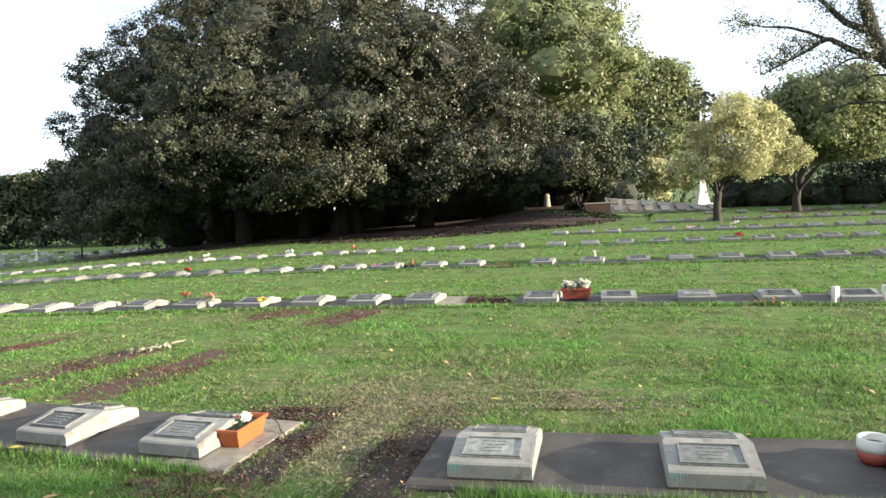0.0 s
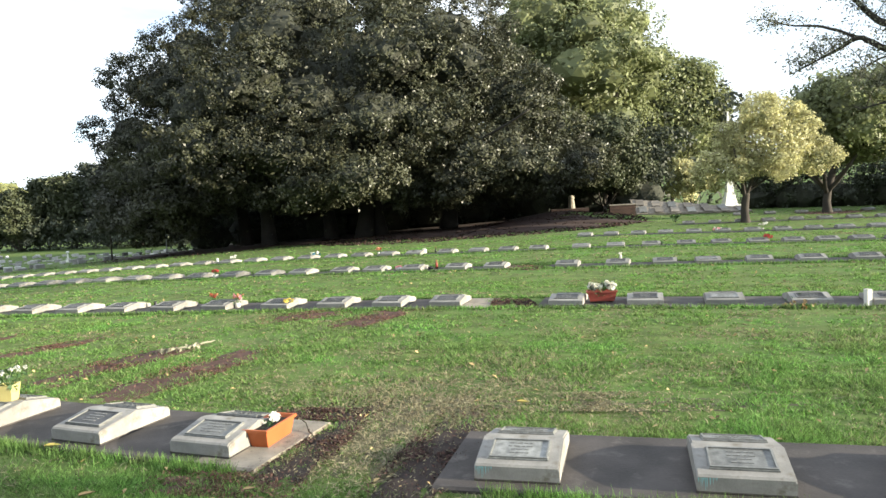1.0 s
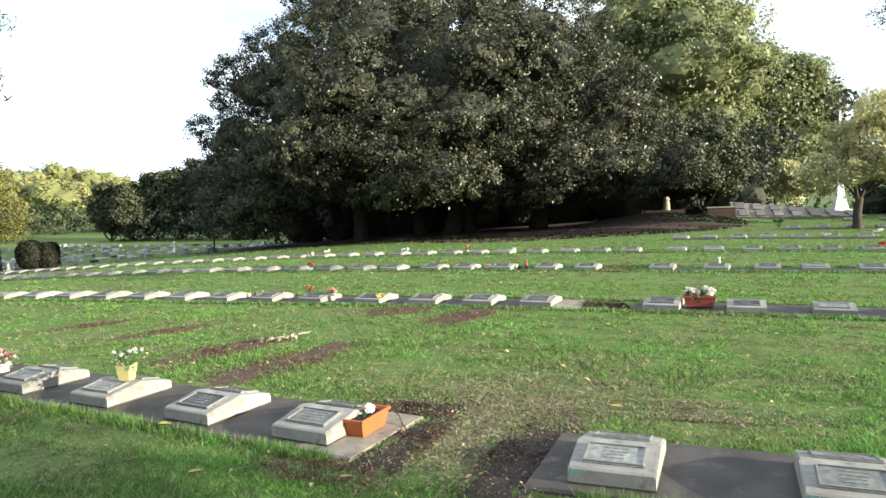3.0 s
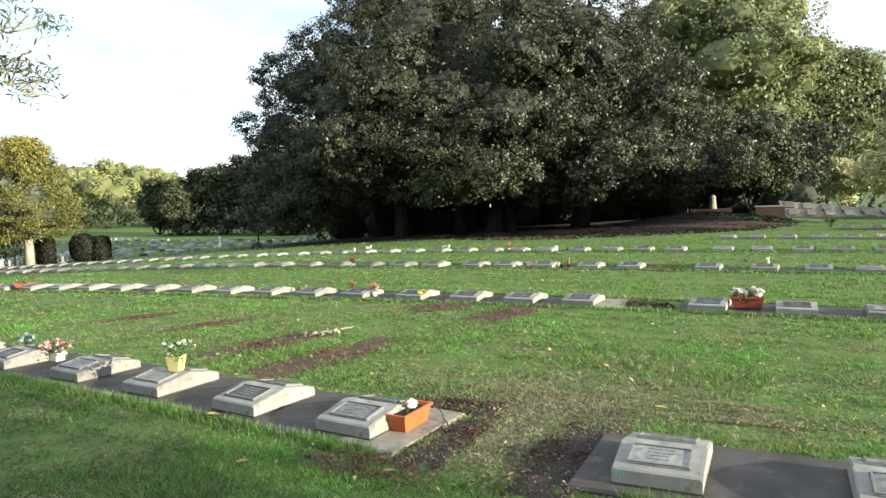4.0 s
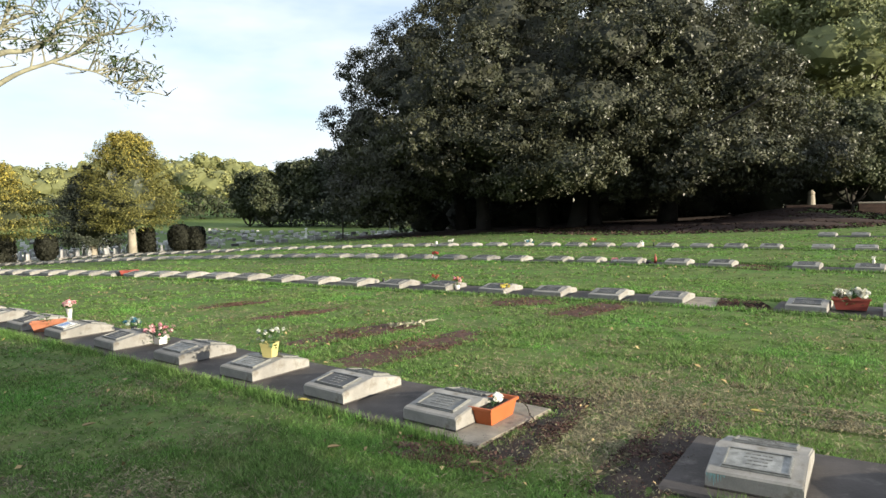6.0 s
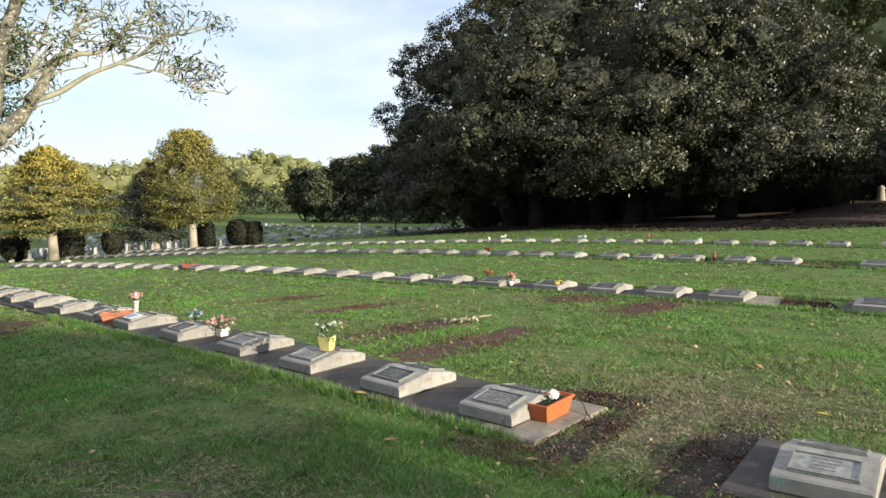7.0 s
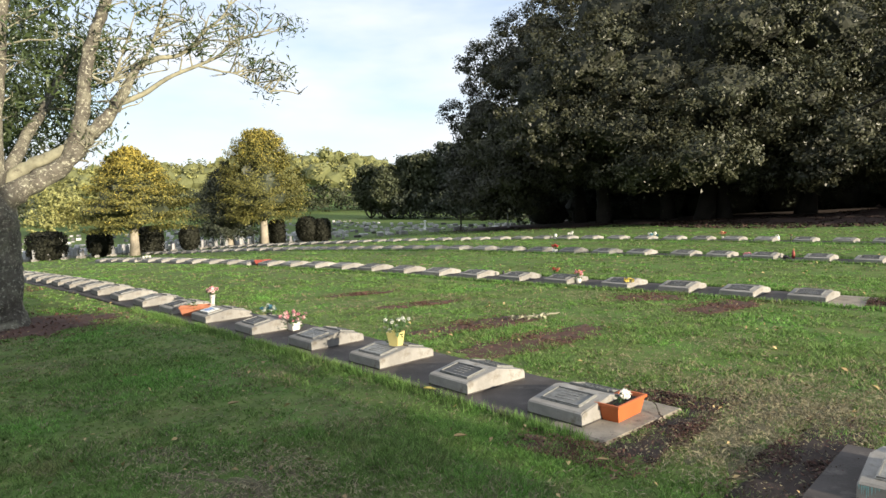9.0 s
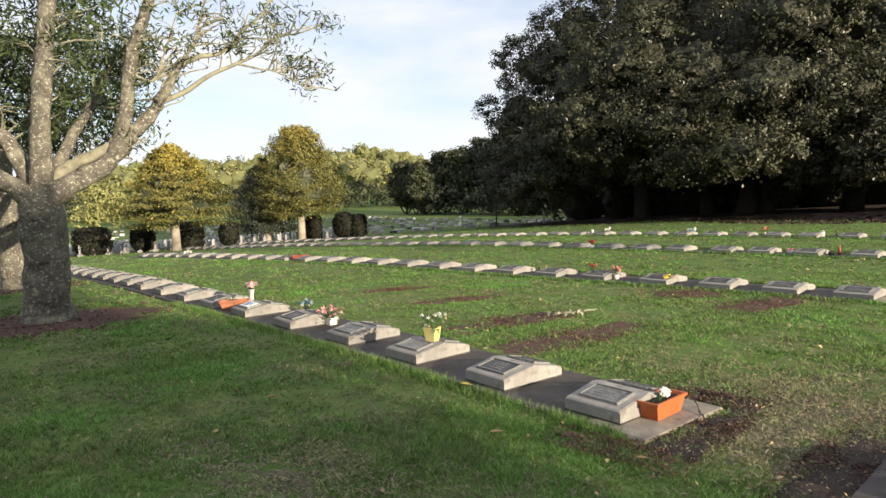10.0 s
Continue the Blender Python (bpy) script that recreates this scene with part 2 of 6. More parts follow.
def box_bm(x0, x1, y0, y1, z0, z1, bevel=0.0, bm=None):
    bm = bm or bmesh.new()
    vs = [bm.verts.new(p) for p in ((x0, y0, z0), (x1, y0, z0), (x1, y1, z0), (x0, y1, z0), (x0, y0, z1), (x1, y0, z1), (x1, y1, z1), (x0, y1, z1))]
    fs = [bm.faces.new([vs[i] for i in f]) for f in ((3, 2, 1, 0), (4, 5, 6, 7), (0, 1, 5, 4), (1, 2, 6, 5), (2, 3, 7, 6), (3, 0, 4, 7))]
    if bevel:
        bmesh.ops.bevel(bm, geom=list({e for f in fs for e in f.edges}), offset=bevel, segments=2, affect="EDGES")
    return bm


def lathe(profile, seg=20, bm=None, ox=0, oy=0, oz=0):
    """A turned shape from (radius, height) pairs, closed at both ends."""
    bm = bm or bmesh.new()
    rings = []
    for r, z in profile:
        rings.append([bm.verts.new((ox + r * math.cos(2 * math.pi * k / seg), oy + r * math.sin(2 * math.pi * k / seg), oz + z)) for k in range(seg)])
    for a, b in zip(rings, rings[1:]):
        for k in range(seg):
            bm.faces.new((a[k], a[(k + 1) % seg], b[(k + 1) % seg], b[k]))
    bm.faces.new(rings[0][::-1])
    bm.faces.new(rings[-1])
    return bm


def tube(bm, pts, radii, seg=8):
    """A tapering limb through the points."""
    rings = []
    pts = [Vector(p) for p in pts]
    ref = Vector((0.31, 0.17, 0.93)).normalized()
    for i, p in enumerate(pts):
        d = (pts[min(i + 1, len(pts) - 1)] - pts[max(i - 1, 0)]).normalized()
        r = ref if abs(d.dot(ref)) < 0.93 else Vector((1, 0, 0))
        a = d.cross(r).normalized()
        b = d.cross(a)
        rings.append([bm.verts.new(p + (a * math.cos(2 * math.pi * k / seg) + b * math.sin(2 * math.pi * k / seg)) * radii[i]) for k in range(seg)])
    for a, b in zip(rings, rings[1:]):
        for k in range(seg):
            bm.faces.new((a[k], a[(k + 1) % seg], b[(k + 1) % seg], b[k]))
    bm.faces.new(rings[0][::-1])
    bm.faces.new(rings[-1])


def smooth_line(pts, n, wob=0.0, rng=random):
    """A finer line through the points, a little crooked."""
    pts = [Vector(p) for p in pts]
    res = []
    for i in range(len(pts) - 1):
        p0, p1, p2, p3 = pts[max(i - 1, 0)], pts[i], pts[i + 1], pts[min(i + 2, len(pts) - 1)]
        for k in range(n):
            t = k / n
            q = 0.5 * (2 * p1 + (p2 - p0) * t + (2 * p0 - 5 * p1 + 4 * p2 - p3) * t * t + (3 * p1 - p0 - 3 * p2 + p3) * t ** 3)
            if wob:
                q += Vector((rng.uniform(-wob, wob), rng.uniform(-wob, wob), rng.uniform(-wob, wob)))
            res.append(q)
    return res + [pts[-1]]


def leaf_array(c, nrm, size, rng, aspect=0.5, fold=0.25):
    """Corners of folded leaves, two triangles each, at the places c, facing about along nrm."""
    n = len(c)
    nrm = nrm / np.maximum(np.linalg.norm(nrm, axis=1, keepdims=True), 1e-6)
    t = rng.normal(size=(n, 3))
    t -= nrm * (t * nrm).sum(1, keepdims=True)
    t /= np.maximum(np.linalg.norm(t, axis=1, keepdims=True), 1e-6)
    s = np.cross(nrm, t)
    L = size[:, None]
    base, tip = c - t * L * 0.5, c + t * L * 0.5 - nrm * L * 0.12
    left, right = c + s * L * aspect * 0.5 + nrm * L * fold * 0.4, c - s * L * aspect * 0.5 + nrm * L * fold * 0.4
    return np.stack([base, right, tip, left], 1).reshape(-1, 3)


def lobes_to_leaves(lobes, count, size, rng, clump=0.35, per_clump=28, keep=None, spread=0.55, knobs=0, cull=0.72):
    """Leaves in clumps over the outside of a cloud of lobes (x, y, z, rx, ry, rz), each lobe broken into smaller knobs."""
    lobes = np.array(lobes, dtype=float)
    if knobs:
        d = rng.normal(size=(len(lobes), knobs, 3))
        d /= np.linalg.norm(d, axis=2, keepdims=True)
        c = lobes[:, None, :3] + d * lobes[:, None, 3:] * rng.uniform(0.75, 0.95, (len(lobes), knobs, 1))
        r = np.minimum(lobes[:, None, 3:], 2.6) * rng.uniform(0.22, 0.42, (len(lobes), knobs, 1))
        small = np.concatenate([c, r * np.array([1, 1, 0.8])], 2)[1:].reshape(-1, 6)
        small = np.concatenate([small, lobes[1:] * np.array([1, 1, 1, 0.92, 0.92, 0.92])])
    else:
        small = lobes
    area = (small[:, 3] * small[:, 4] * small[:, 5]) ** (2 / 3)
    nc = max(1, count // per_clump)
    pick = rng.choice(len(small), nc, p=area / area.sum())
    d = rng.normal(size=(nc, 3)) + np.array([0, 0, 0.25])
    d /= np.linalg.norm(d, axis=1, keepdims=True)
    cc = small[pick, :3] + d * rng.uniform(0.82, 1.05, (nc, 1)) * small[pick, 3:]
    inside = np.zeros(nc, bool)
    for lb in lobes:
        inside |= (((cc - lb[:3]) / lb[3:]) ** 2).sum(1) < cull
    ok = ~inside
    if keep is not None:
        ok &= keep(cc)
    cc, d = cc[ok], d[ok]
    k = len(cc)
    off = rng.normal(size=(k, per_clump, 3))
    off *= (rng.uniform(0, 1, (k, per_clump, 1)) ** 0.4) / np.linalg.norm(off, axis=2, keepdims=True)
    pts = cc[:, None, :] + off * clump * 1.7 * rng.uniform(0.6, 1.4, (k, 1, 1)) * np.array([1, 1, 0.75])
    nr = d[:, None, :] + rng.normal(size=(k, per_clump, 3)) * spread + np.array([0, 0, 0.3])
    pts, nr = pts.reshape(-1, 3), nr.reshape(-1, 3)
    return leaf_array(pts, nr, size * rng.uniform(0.65, 1.35, len(pts)), rng)


def crown_lobes(c, radii, n, r0, r1, rng, zmin=-0.35, flat=0.8):
    """Lobes spread over a dome, none reaching far out of it."""
    res = [(c[0], c[1], c[2], radii[0] * 0.7, radii[1] * 0.7, radii[2] * 0.7)]
    k = 0
    while len(res) < n and k < n * 20:
        k += 1
        d = rng.normal(size=3)
        d /= np.linalg.norm(d)
        if d[2] < zmin:
            continue
        r = rng.uniform(r0, r1)
        f = rng.uniform(0.8, 1.02)
        res.append((c[0] + d[0] * (radii[0] - r) * f, c[1] + d[1] * (radii[1] - r) * f, c[2] + d[2] * (radii[2] - r * flat) * f, r, r, r * flat))
    return res


# ---- ground ----
def build_ground():
    def axis(lim, fine, step):
        a, v = [0.0], 0.0
        while v < lim:
            v += step if v < fine else step + (v - fine) * 0.16
            a.append(v)
        return [-q for q in a[:0:-1]] + a
    xs, ys = axis(1500, 34, 0.5), [v - 0.0 for v in axis(1500, 40, 0.5)]
    verts = [(x, y, fall(x, y)) for y in ys for x in xs]
    w = len(xs)
    faces = [(j * w + i, j * w + i + 1, (j + 1) * w + i + 1, (j + 1) * w + i) for j in range(len(ys) - 1) for i in range(w - 1)]
    m = mat("mown lawn", (0.135, 0.185, 0.053), 0.95, var=0.3, scale=3.0, fine=20, bump=0.9, bump_scale=30, tint=(0.04, 0.058, 0.02), wear=[((0.085, 0.16, 0.038), 0.8, 0.47, 0.2), ((0.13, 0.125, 0.055), 1.9, 0.56, 0.16), ((0.05, 0.045, 0.025), 11, 0.6)], spec=0.15)
    tagged(link_mesh("ground", verts, faces, m, smooth=True), "green mown cemetery lawn with dry patches", "lawn", kind="structure")


build_ground()


# ---- rows of grave markers ----
ROWS = {
    0: lambda x: np.where(np.asarray(x) > -0.8, 3.755 - 0.25 * x, 3.69 - 0.356 * x) + 0.0,
    1: lambda x: 9.9 - 0.27 * x,
    2: lambda x: 15.2 - 0.28 * x,
    3: lambda x: 20.0 - 0.27 * x,
    4: lambda x: 25.3 - 0.3 * x,
    5: lambda x: 31.2 - 0.3 * x,
    6: lambda x: 37.5 - 0.3 * x,
    7: lambda x: 44.0 - 0.3 * x,
}
MW, MD = 0.47, 0.65
SLAB_Z, LOW_Z = 0.032, 0.012             # the near strip stands a little proud of the lawn, the others hardly


def row_frame(row, x):
    """Angle of the row and the ground's height there."""
    y = float(ROWS[row](x))
    s = (ROWS[row](x + 0.1) - ROWS[row](x - 0.1)) / 0.2
    return y, math.atan(s)


def place_on_row(row, x, back=0.0, z=0.0, turn=0.0, along=0.0):
    """A pose at a point of the row's front line, moved back from it and along it."""
    y, a = row_frame(row, x)
    px, py = x + math.cos(a) * along - math.sin(a) * back, y + math.sin(a) * along + math.cos(a) * back
    return pose(px, py, fall(px, py) + z, 0, 0, math.degrees(a) + turn)


def slab(row, x0, x1, material, label, step=1.0):
    """A concrete strip along a row, following the ground, with worn edges."""
    n = max(2, int((x1 - x0) / step))
    bm = bmesh.new()
    rings = []
    prof = ((-0.115, -0.12), (-0.11, SLAB_Z - 0.015), (-0.095, SLAB_Z), (0.795, SLAB_Z), (0.81, SLAB_Z - 0.015), (0.815, -0.12))
    if row:
        prof = tuple((b, z if z < -0.1 else z - SLAB_Z + LOW_Z) for b, z in prof)
    if row > 1:                            # the lawn has grown in over the edges of the farther strips
        prof = tuple((b * 0.78 + 0.07, z) for b, z in prof)
    for i in range(n + 1):
        x = x0 + (x1 - x0) * i / n
        y, a = row_frame(row, x)
        h = fall(x, y + 0.3)
        ring = []
        for b, z in prof:
            wob = 0.008 * noise.noise((x * 3, b * 5, row))
            ring.append(bm.verts.new((x - math.sin(a) * (b + wob), y + math.cos(a) * (b + wob), h + z)))
        rings.append(ring)
    for p, q in zip(rings, rings[1:]):
        for k in range(len(prof) - 1):
            bm.faces.new((p[k], p[k + 1], q[k + 1], q[k]))
    bm.faces.new(rings[0][::-1])
    bm.faces.new(rings[-1])
    return tagged(part("concrete_strip", bm, material), label, "concrete strip", "marker strips", "structure")


def plaque_part(parent, mid, tilt, w, h, seed, dark):
    rng = random.Random(seed)
    m = Matrix.Translation(mid) @ Matrix.Rotation(tilt, 4, "X")
    bm = bmesh.new()
    box_bm(-w / 2, w / 2, -h / 2, h / 2, 0, 0.008, 0.002, bm)
    top = part("plaque", bm, BRONZE, parent, "weathered bronze plaque")
    top.matrix_local = m
    t = 0.016
    part("field", box_bm(-w / 2 + t, w / 2 - t, -h / 2 + t, h / 2 - t, 0.006, 0.0095), BRONZE_DARK if dark else BRONZE, top)
    bm = bmesh.new()
    for x0, x1, y0, y1 in ((-w / 2 + 0.006, w / 2 - 0.006, -h / 2 + 0.006, -h / 2 + t), (-w / 2 + 0.006, w / 2 - 0.006, h / 2 - t, h / 2 - 0.006), (-w / 2 + 0.006, -w / 2 + t, -h / 2 + t, h / 2 - t), (w / 2 - t, w / 2 - 0.006, -h / 2 + t, h / 2 - t)):
        box_bm(x0, x1, y0, y1, 0.006, 0.017, 0, bm)
    part("border", bm, LETTER, top, "raised rubbed border")
    bm = bmesh.new()
    for k in range(4):
        lw = rng.uniform(0.35, 0.85) * (w - 0.08)
        yy = h / 2 - 0.045 - k * (h - 0.075) / 4
        x = -lw / 2
        while x < lw / 2:
            s = rng.uniform(0.02, 0.055)
            box_bm(x, min(x + s, lw / 2), yy - 0.005, yy + 0.005, 0.009, 0.0125, 0, bm)
            x += s + 0.008
    part("lettering", bm, LETTER, top)
    return top


def build_marker(seed, dark, stain=False):
    """A cast concrete desk with a bronze plaque on either slope."""
    root = new("grave_marker")
    loop = [(0, 0), (0.0, 0.085), (0.012, 0.096), (0.315, 0.146), (0.335, 0.147), (MD - 0.012, 0.084), (MD, 0.074), (MD, 0)]
    bm = bmesh.new()
    L = [bm.verts.new((-MW / 2, y, z)) for y, z in loop]
    R = [bm.verts.new((MW / 2, y, z)) for y, z in loop]
    n = len(loop)
    for k in range(n):
        bm.faces.new((L[k], L[(k + 1) % n], R[(k + 1) % n], R[k]))
    bm.faces.new(L[::-1])
    bm.faces.new(R)
    bmesh.ops.bevel(bm, geom=[e for e in bm.edges if abs(e.verts[0].co.x) == abs(e.verts[1].co.x) and (e.verts[0].co.x == e.verts[1].co.x) and e.verts[0].co.z > 0.05 and e.verts[1].co.z > 0.05], offset=0.008, segments=2, affect="EDGES")
    body = part("body", bm, CONCRETE, root)
    if stain:
        bm = bmesh.new()
        rr = random.Random(seed)
        x = -0.228
        while x < -0.14:
            w = rr.uniform(0.004, 0.012)
            top, low = 0.083, 0.083 - 0.08 * rr.uniform(0.25, 1.0) * (1 if x < -0.17 else 0.5)
            vs = [bm.verts.new(p) for p in ((x, -0.0012, top), (x + w, -0.0012, top), (x + w * 0.7, -0.0012, low + 0.01), (x + w * 0.4, -0.0012, low))]
            bm.faces.new(vs)
            x += w + rr.uniform(0.0, 0.008)
        part("stain", bm, PATINA, body, "green copper stain run down the concrete")
    bm = bmesh.new()
    box_bm(-MW / 2 - 0.004, MW / 2 + 0.004, -0.004, MD + 0.004, 0, 0.012, 0.003, bm)
    part("foot_band", bm, SLAB, root, "thin dark band at the foot of the marker")
    plaque_part(root, (0, 0.165, 0.1215), math.atan2(0.05, 0.303), 0.34, 0.215, seed, dark)
    plaque_part(root, (0, 0.49, 0.116), -math.atan2(0.063, 0.303), 0.34, 0.2, seed + 50, dark)
    tagged(root, "cast concrete grave marker with two bronze plaques on a concrete strip", "grave marker", "rows of grave markers")
    return root


row_marks = {
    0: [1.32, 0.19, -1.81, -2.83, -3.91, -5.0, -6.22, -7.45, -8.56, -9.66, -10.75, -11.85, -12.73, -13.62] + [-14.5 - 0.92 * k for k in range(20)] + [2.44, 3.5],
    1: [1.3, 2.32, 3.28, 4.26, 5.14, 6.1, 7.1, -0.38, -1.25, -2.13, -3.08, -4.15, -5.1, -6.05, -7.0] + [-7.97 - 0.98 * k for k in range(17)],
    2: [2.05, 3.05, 3.95, 4.75, 5.65, 6.55, 7.45, 8.4, 9.3, 0.55, -0.3, -1.3, -2.2, -3.0, -4.05, -4.95, -5.9] + [-6.85 - 0.95 * k for k in range(26)],
    3: [3.1, 4.0, 4.9, 5.75, 6.6, 7.45, 8.25, 9.0, 9.75, 10.55, 11.4, 12.3, 13.2, 1.95, 1.1, 0.25, -0.65, -1.6, -2.45, -3.3, -4.15] + [-5.05 - 0.92 * k for k in range(30)],
    4: [4.05 + 0.85 * k for k in range(16)],
    5: [9.0 + 0.95 * k for k in range(14)],
    6: [13.0 + 1.3 * k for k in range(7)],
}
SLABS = [(0, -1.34, -1.78, SLAB_END), (0, -1.78, -34.5, SLAB), (0, -0.25, 6.0, SLAB), (1, 0.25, -0.3, SLAB_END), (1, -0.3, -25, SLAB), (1, 0.92, 9.5, SLAB), (2, 0.95, -33, SLAB), (2, 1.65, 12, SLAB), (3, 2.4, -34, SLAB), (3, 2.85, 16, SLAB), (4, 3.7, 18, SLAB), (5, 8.6, 22.5, SLAB)]
for row, a, b, m in SLABS:
    slab(row, min(a, b), max(a, b), m, "long dark concrete strip carrying grave markers")


def place_markers():
    kinds = [build_marker(s, d, st) for s, d, st in ((3, True, False), (4, True, False), (5, True, False), (6, False, False), (7, False, True))]
    spare = set(range(len(kinds)))
    rng = random.Random(5)
    for row, marks in row_marks.items():
        for x in marks:
            k = rng.randrange(4)
            if row == 0 and x in (0.19, 1.32):
                k = 4
            if row == 0 and x in (-1.81, -2.83):
                k = 3 if x > -2 else 1
            m = place_on_row(row, x, 0, (LOW_Z if row else SLAB_Z) - 0.001, rng.uniform(-1.5, 1.5))
            if row:
                m = m @ Matrix.Diagonal((1, 1, 0.84, 1))
            if k in spare:
                kinds[k].matrix_basis = m
                spare.discard(k)
            else:
                copy_thing(kinds[k], m)


place_markers()


# ---- mulch, litter and lawn ----
PATCHES = [  # ends and half-width of bare mulched strips
    (-4.2, 6.7, -3.55, 7.8, 0.28), (-3.1, 6.15, -2.5, 7.4, 0.3), (-2.62, 9.8, -2.15, 9.95, 0.3), (-1.5, 9.05, -1.15, 9.7, 0.27),
    (-0.98, 5.15, -1.22, 3.95, 0.19), (-1.25, 3.82, -1.78, 3.95, 0.14), (-1.4, 5.2, -1.0, 5.12, 0.12), (-0.1, 4.82, -0.47, 3.6, 0.19), (0.47, 10.35, 0.42, 9.95, 0.11), (0.8, 9.75, 0.75, 10.2, 0.11),
    (-5.6, 8.2, -5.0, 8.9, 0.16), (-7.2, 9.0, -6.6, 9.6, 0.14), (1.05, 15.2, 1.35, 14.9, 0.3),
]
RINGS = [(-10.07, 5.24, 1.35), (-15.24, 7.54, 1.1), (16.6, 32.0, 1.2)]


def in_patch(x, y, grow=0.0):
    """How deep a place lies inside the bare patches (arrays)."""
    best = np.full(np.shape(x), -9.0)
    for x0, y0, x1, y1, r in PATCHES:
        dx, dy = x1 - x0, y1 - y0
        t = np.clip(((x - x0) * dx + (y - y0) * dy) / (dx * dx + dy * dy), 0, 1)
        best = np.maximum(best, r + grow - np.hypot(x - x0 - t * dx, y - y0 - t * dy))
    for x0, y0, r in RINGS + [(1.0, 35.2, 5.6), (-9.0, 42.5, 8.4), (5.5, 38.8, 2.4)]:
        best = np.maximum(best, r + grow - np.hypot(x - x0, y - y0))
    return best


def mulch_patch(outline, seed, label, chips, chip, material=None, lift=0.007, loose=None, uneven=0.016):
    """A thin uneven bed of bark with loose chips; outline gives the reach in a direction."""
    rng = np.random.default_rng(seed)
    cx, cy, reach = outline
    n, rings = 72, 6
    verts, faces = [(cx, cy, fall(cx, cy) + 0.02)], []
    for j in range(1, rings + 1):
        for k in range(n):
            a = 2 * math.pi * k / n
            r = reach(a) * (1 + 0.4 * noise.noise((2.5 * math.cos(a) + seed, 2.5 * math.sin(a), 0.3)) + 0.35 * noise.noise((8 * math.cos(a), 8 * math.sin(a), seed))) * j / rings
            x, y = cx + r * math.cos(a), cy + r * math.sin(a)
            verts.append((x, y, fall(x, y) + (lift + uneven * noise.noise((x * 11, y * 11, 0)) if j < rings else -0.02)))
    for k in range(n):
        faces.append((0, 1 + k, 1 + (k + 1) % n))
        for j in range(rings - 1):
            a, b = 1 + j * n, 1 + (j + 1) * n
            faces.append((a + k, b + k, b + (k + 1) % n, a + (k + 1) % n))
    ob = link_mesh("mulch_bed", verts, faces, material or MULCH, smooth=True)
    a = rng.uniform(0, 6.283, chips)
    rr = np.sqrt(rng.uniform(0, 1.5, chips)) * np.array([reach(q) for q in a])
    c = np.stack([cx + rr * np.cos(a), cy + rr * np.sin(a), np.zeros(chips)], 1)
    c[:, 2] = [fall(p[0], p[1]) + 0.024 for p in c]
    nr = rng.normal(size=(chips, 3)) * 0.5 + np.array([0, 0, 1])
    quick_mesh("bark_chips", leaf_array(c, nr, chip * rng.uniform(0.5, 1.6, chips), rng, 0.35, 0.1), 4, loose or material or CHIP, ob)
    return tagged(ob, label, "mulch bed", kind="stuff")


def strip_reach(x0, y0, x1, y1, r):
    cx, cy, half, ang = (x0 + x1) / 2, (y0 + y1) / 2, math.hypot(x1 - x0, y1 - y0) / 2, math.atan2(y1 - y0, x1 - x0)

    def reach(a):
        c, s = abs(math.cos(a - ang)), abs(math.sin(a - ang))
        return min((half + r) / max(c, 1e-3), r / max(s, 1e-3)) if half else r
    return cx, cy, reach


for k, p in enumerate(PATCHES):
    dark_bed = k in (4, 6, 7, 8, 9)                   # the beds round the ends of the near strips
    mulch_patch(strip_reach(*p), k, "very dark soil and bark round the end of a concrete strip" if dark_bed else "bare strip of red-brown bark mulch in the lawn", 1600 if dark_bed else 1100, 0.024, DARK_SOIL if dark_bed else None, 0.007, DARK_CHIP if dark_bed else None)
for k, (x, y, r) in enumerate(RINGS):
    mulch_patch((x, y, lambda a, r=r: r), 30 + k, "round bed of bark mulch under a tree", 900, 0.05)
mulch_patch((-0.55, 4.75, lambda a: 0.95), 44, "worn patch of thin dry turf between the concrete strips", 2500, 0.02, TURF, 0.001, STRAW, 0.004)
mulch_patch((0.9, 5.15, strip_reach(-0.3, 5.35, 2.4, 4.9, 0.2)[2]), 45, "worn patch of thin dry turf along a concrete strip", 3000, 0.018, TURF, 0.0, STRAW, 0.004)
mulch_patch((-3.0, 2.7, strip_reach(-3.8, 2.9, -2.2, 2.5, 0.35)[2]), 46, "worn patch of thin dry turf in the shade", 2000, 0.018, TURF, 0.0, STRAW, 0.004)
# Red-brown litter, its colour darkened further for the shade below the fig.
mulch_patch((1.0, 35.2, lambda a: 6.4 if math.cos(a) > -0.2 else 7.0), 40, "shaded bank of red-brown leaf litter under the fig tree", 9000, 0.16, SHADED_LITTER, 0.05, None, 0.12)
# Dark sheet laid over the lawn to stand for shade under the fig.
mulch_patch((-9.0, 47.0, lambda a: 17.0 if math.sin(a) > -0.2 else 12.5), 41, "dark litter sheet standing for shade on the lawn under the fig tree", 3000, 0.14, SHADED_LITTER, 0.1)


def slab_side(x, y):
    """True where a concrete strip lies (arrays)."""
    hit = np.zeros(np.shape(x), bool)
    for row, a, b, m in SLABS:
        lo, hi = min(a, b), max(a, b)
        yy = ROWS[row](x)
        off = (y - yy) * 0.96
        hit |= (x > lo - 0.02) & (x < hi + 0.02) & (off > (-0.11 if row < 2 else -0.01)) & (off < (0.81 if row < 2 else 0.68))
    return hit


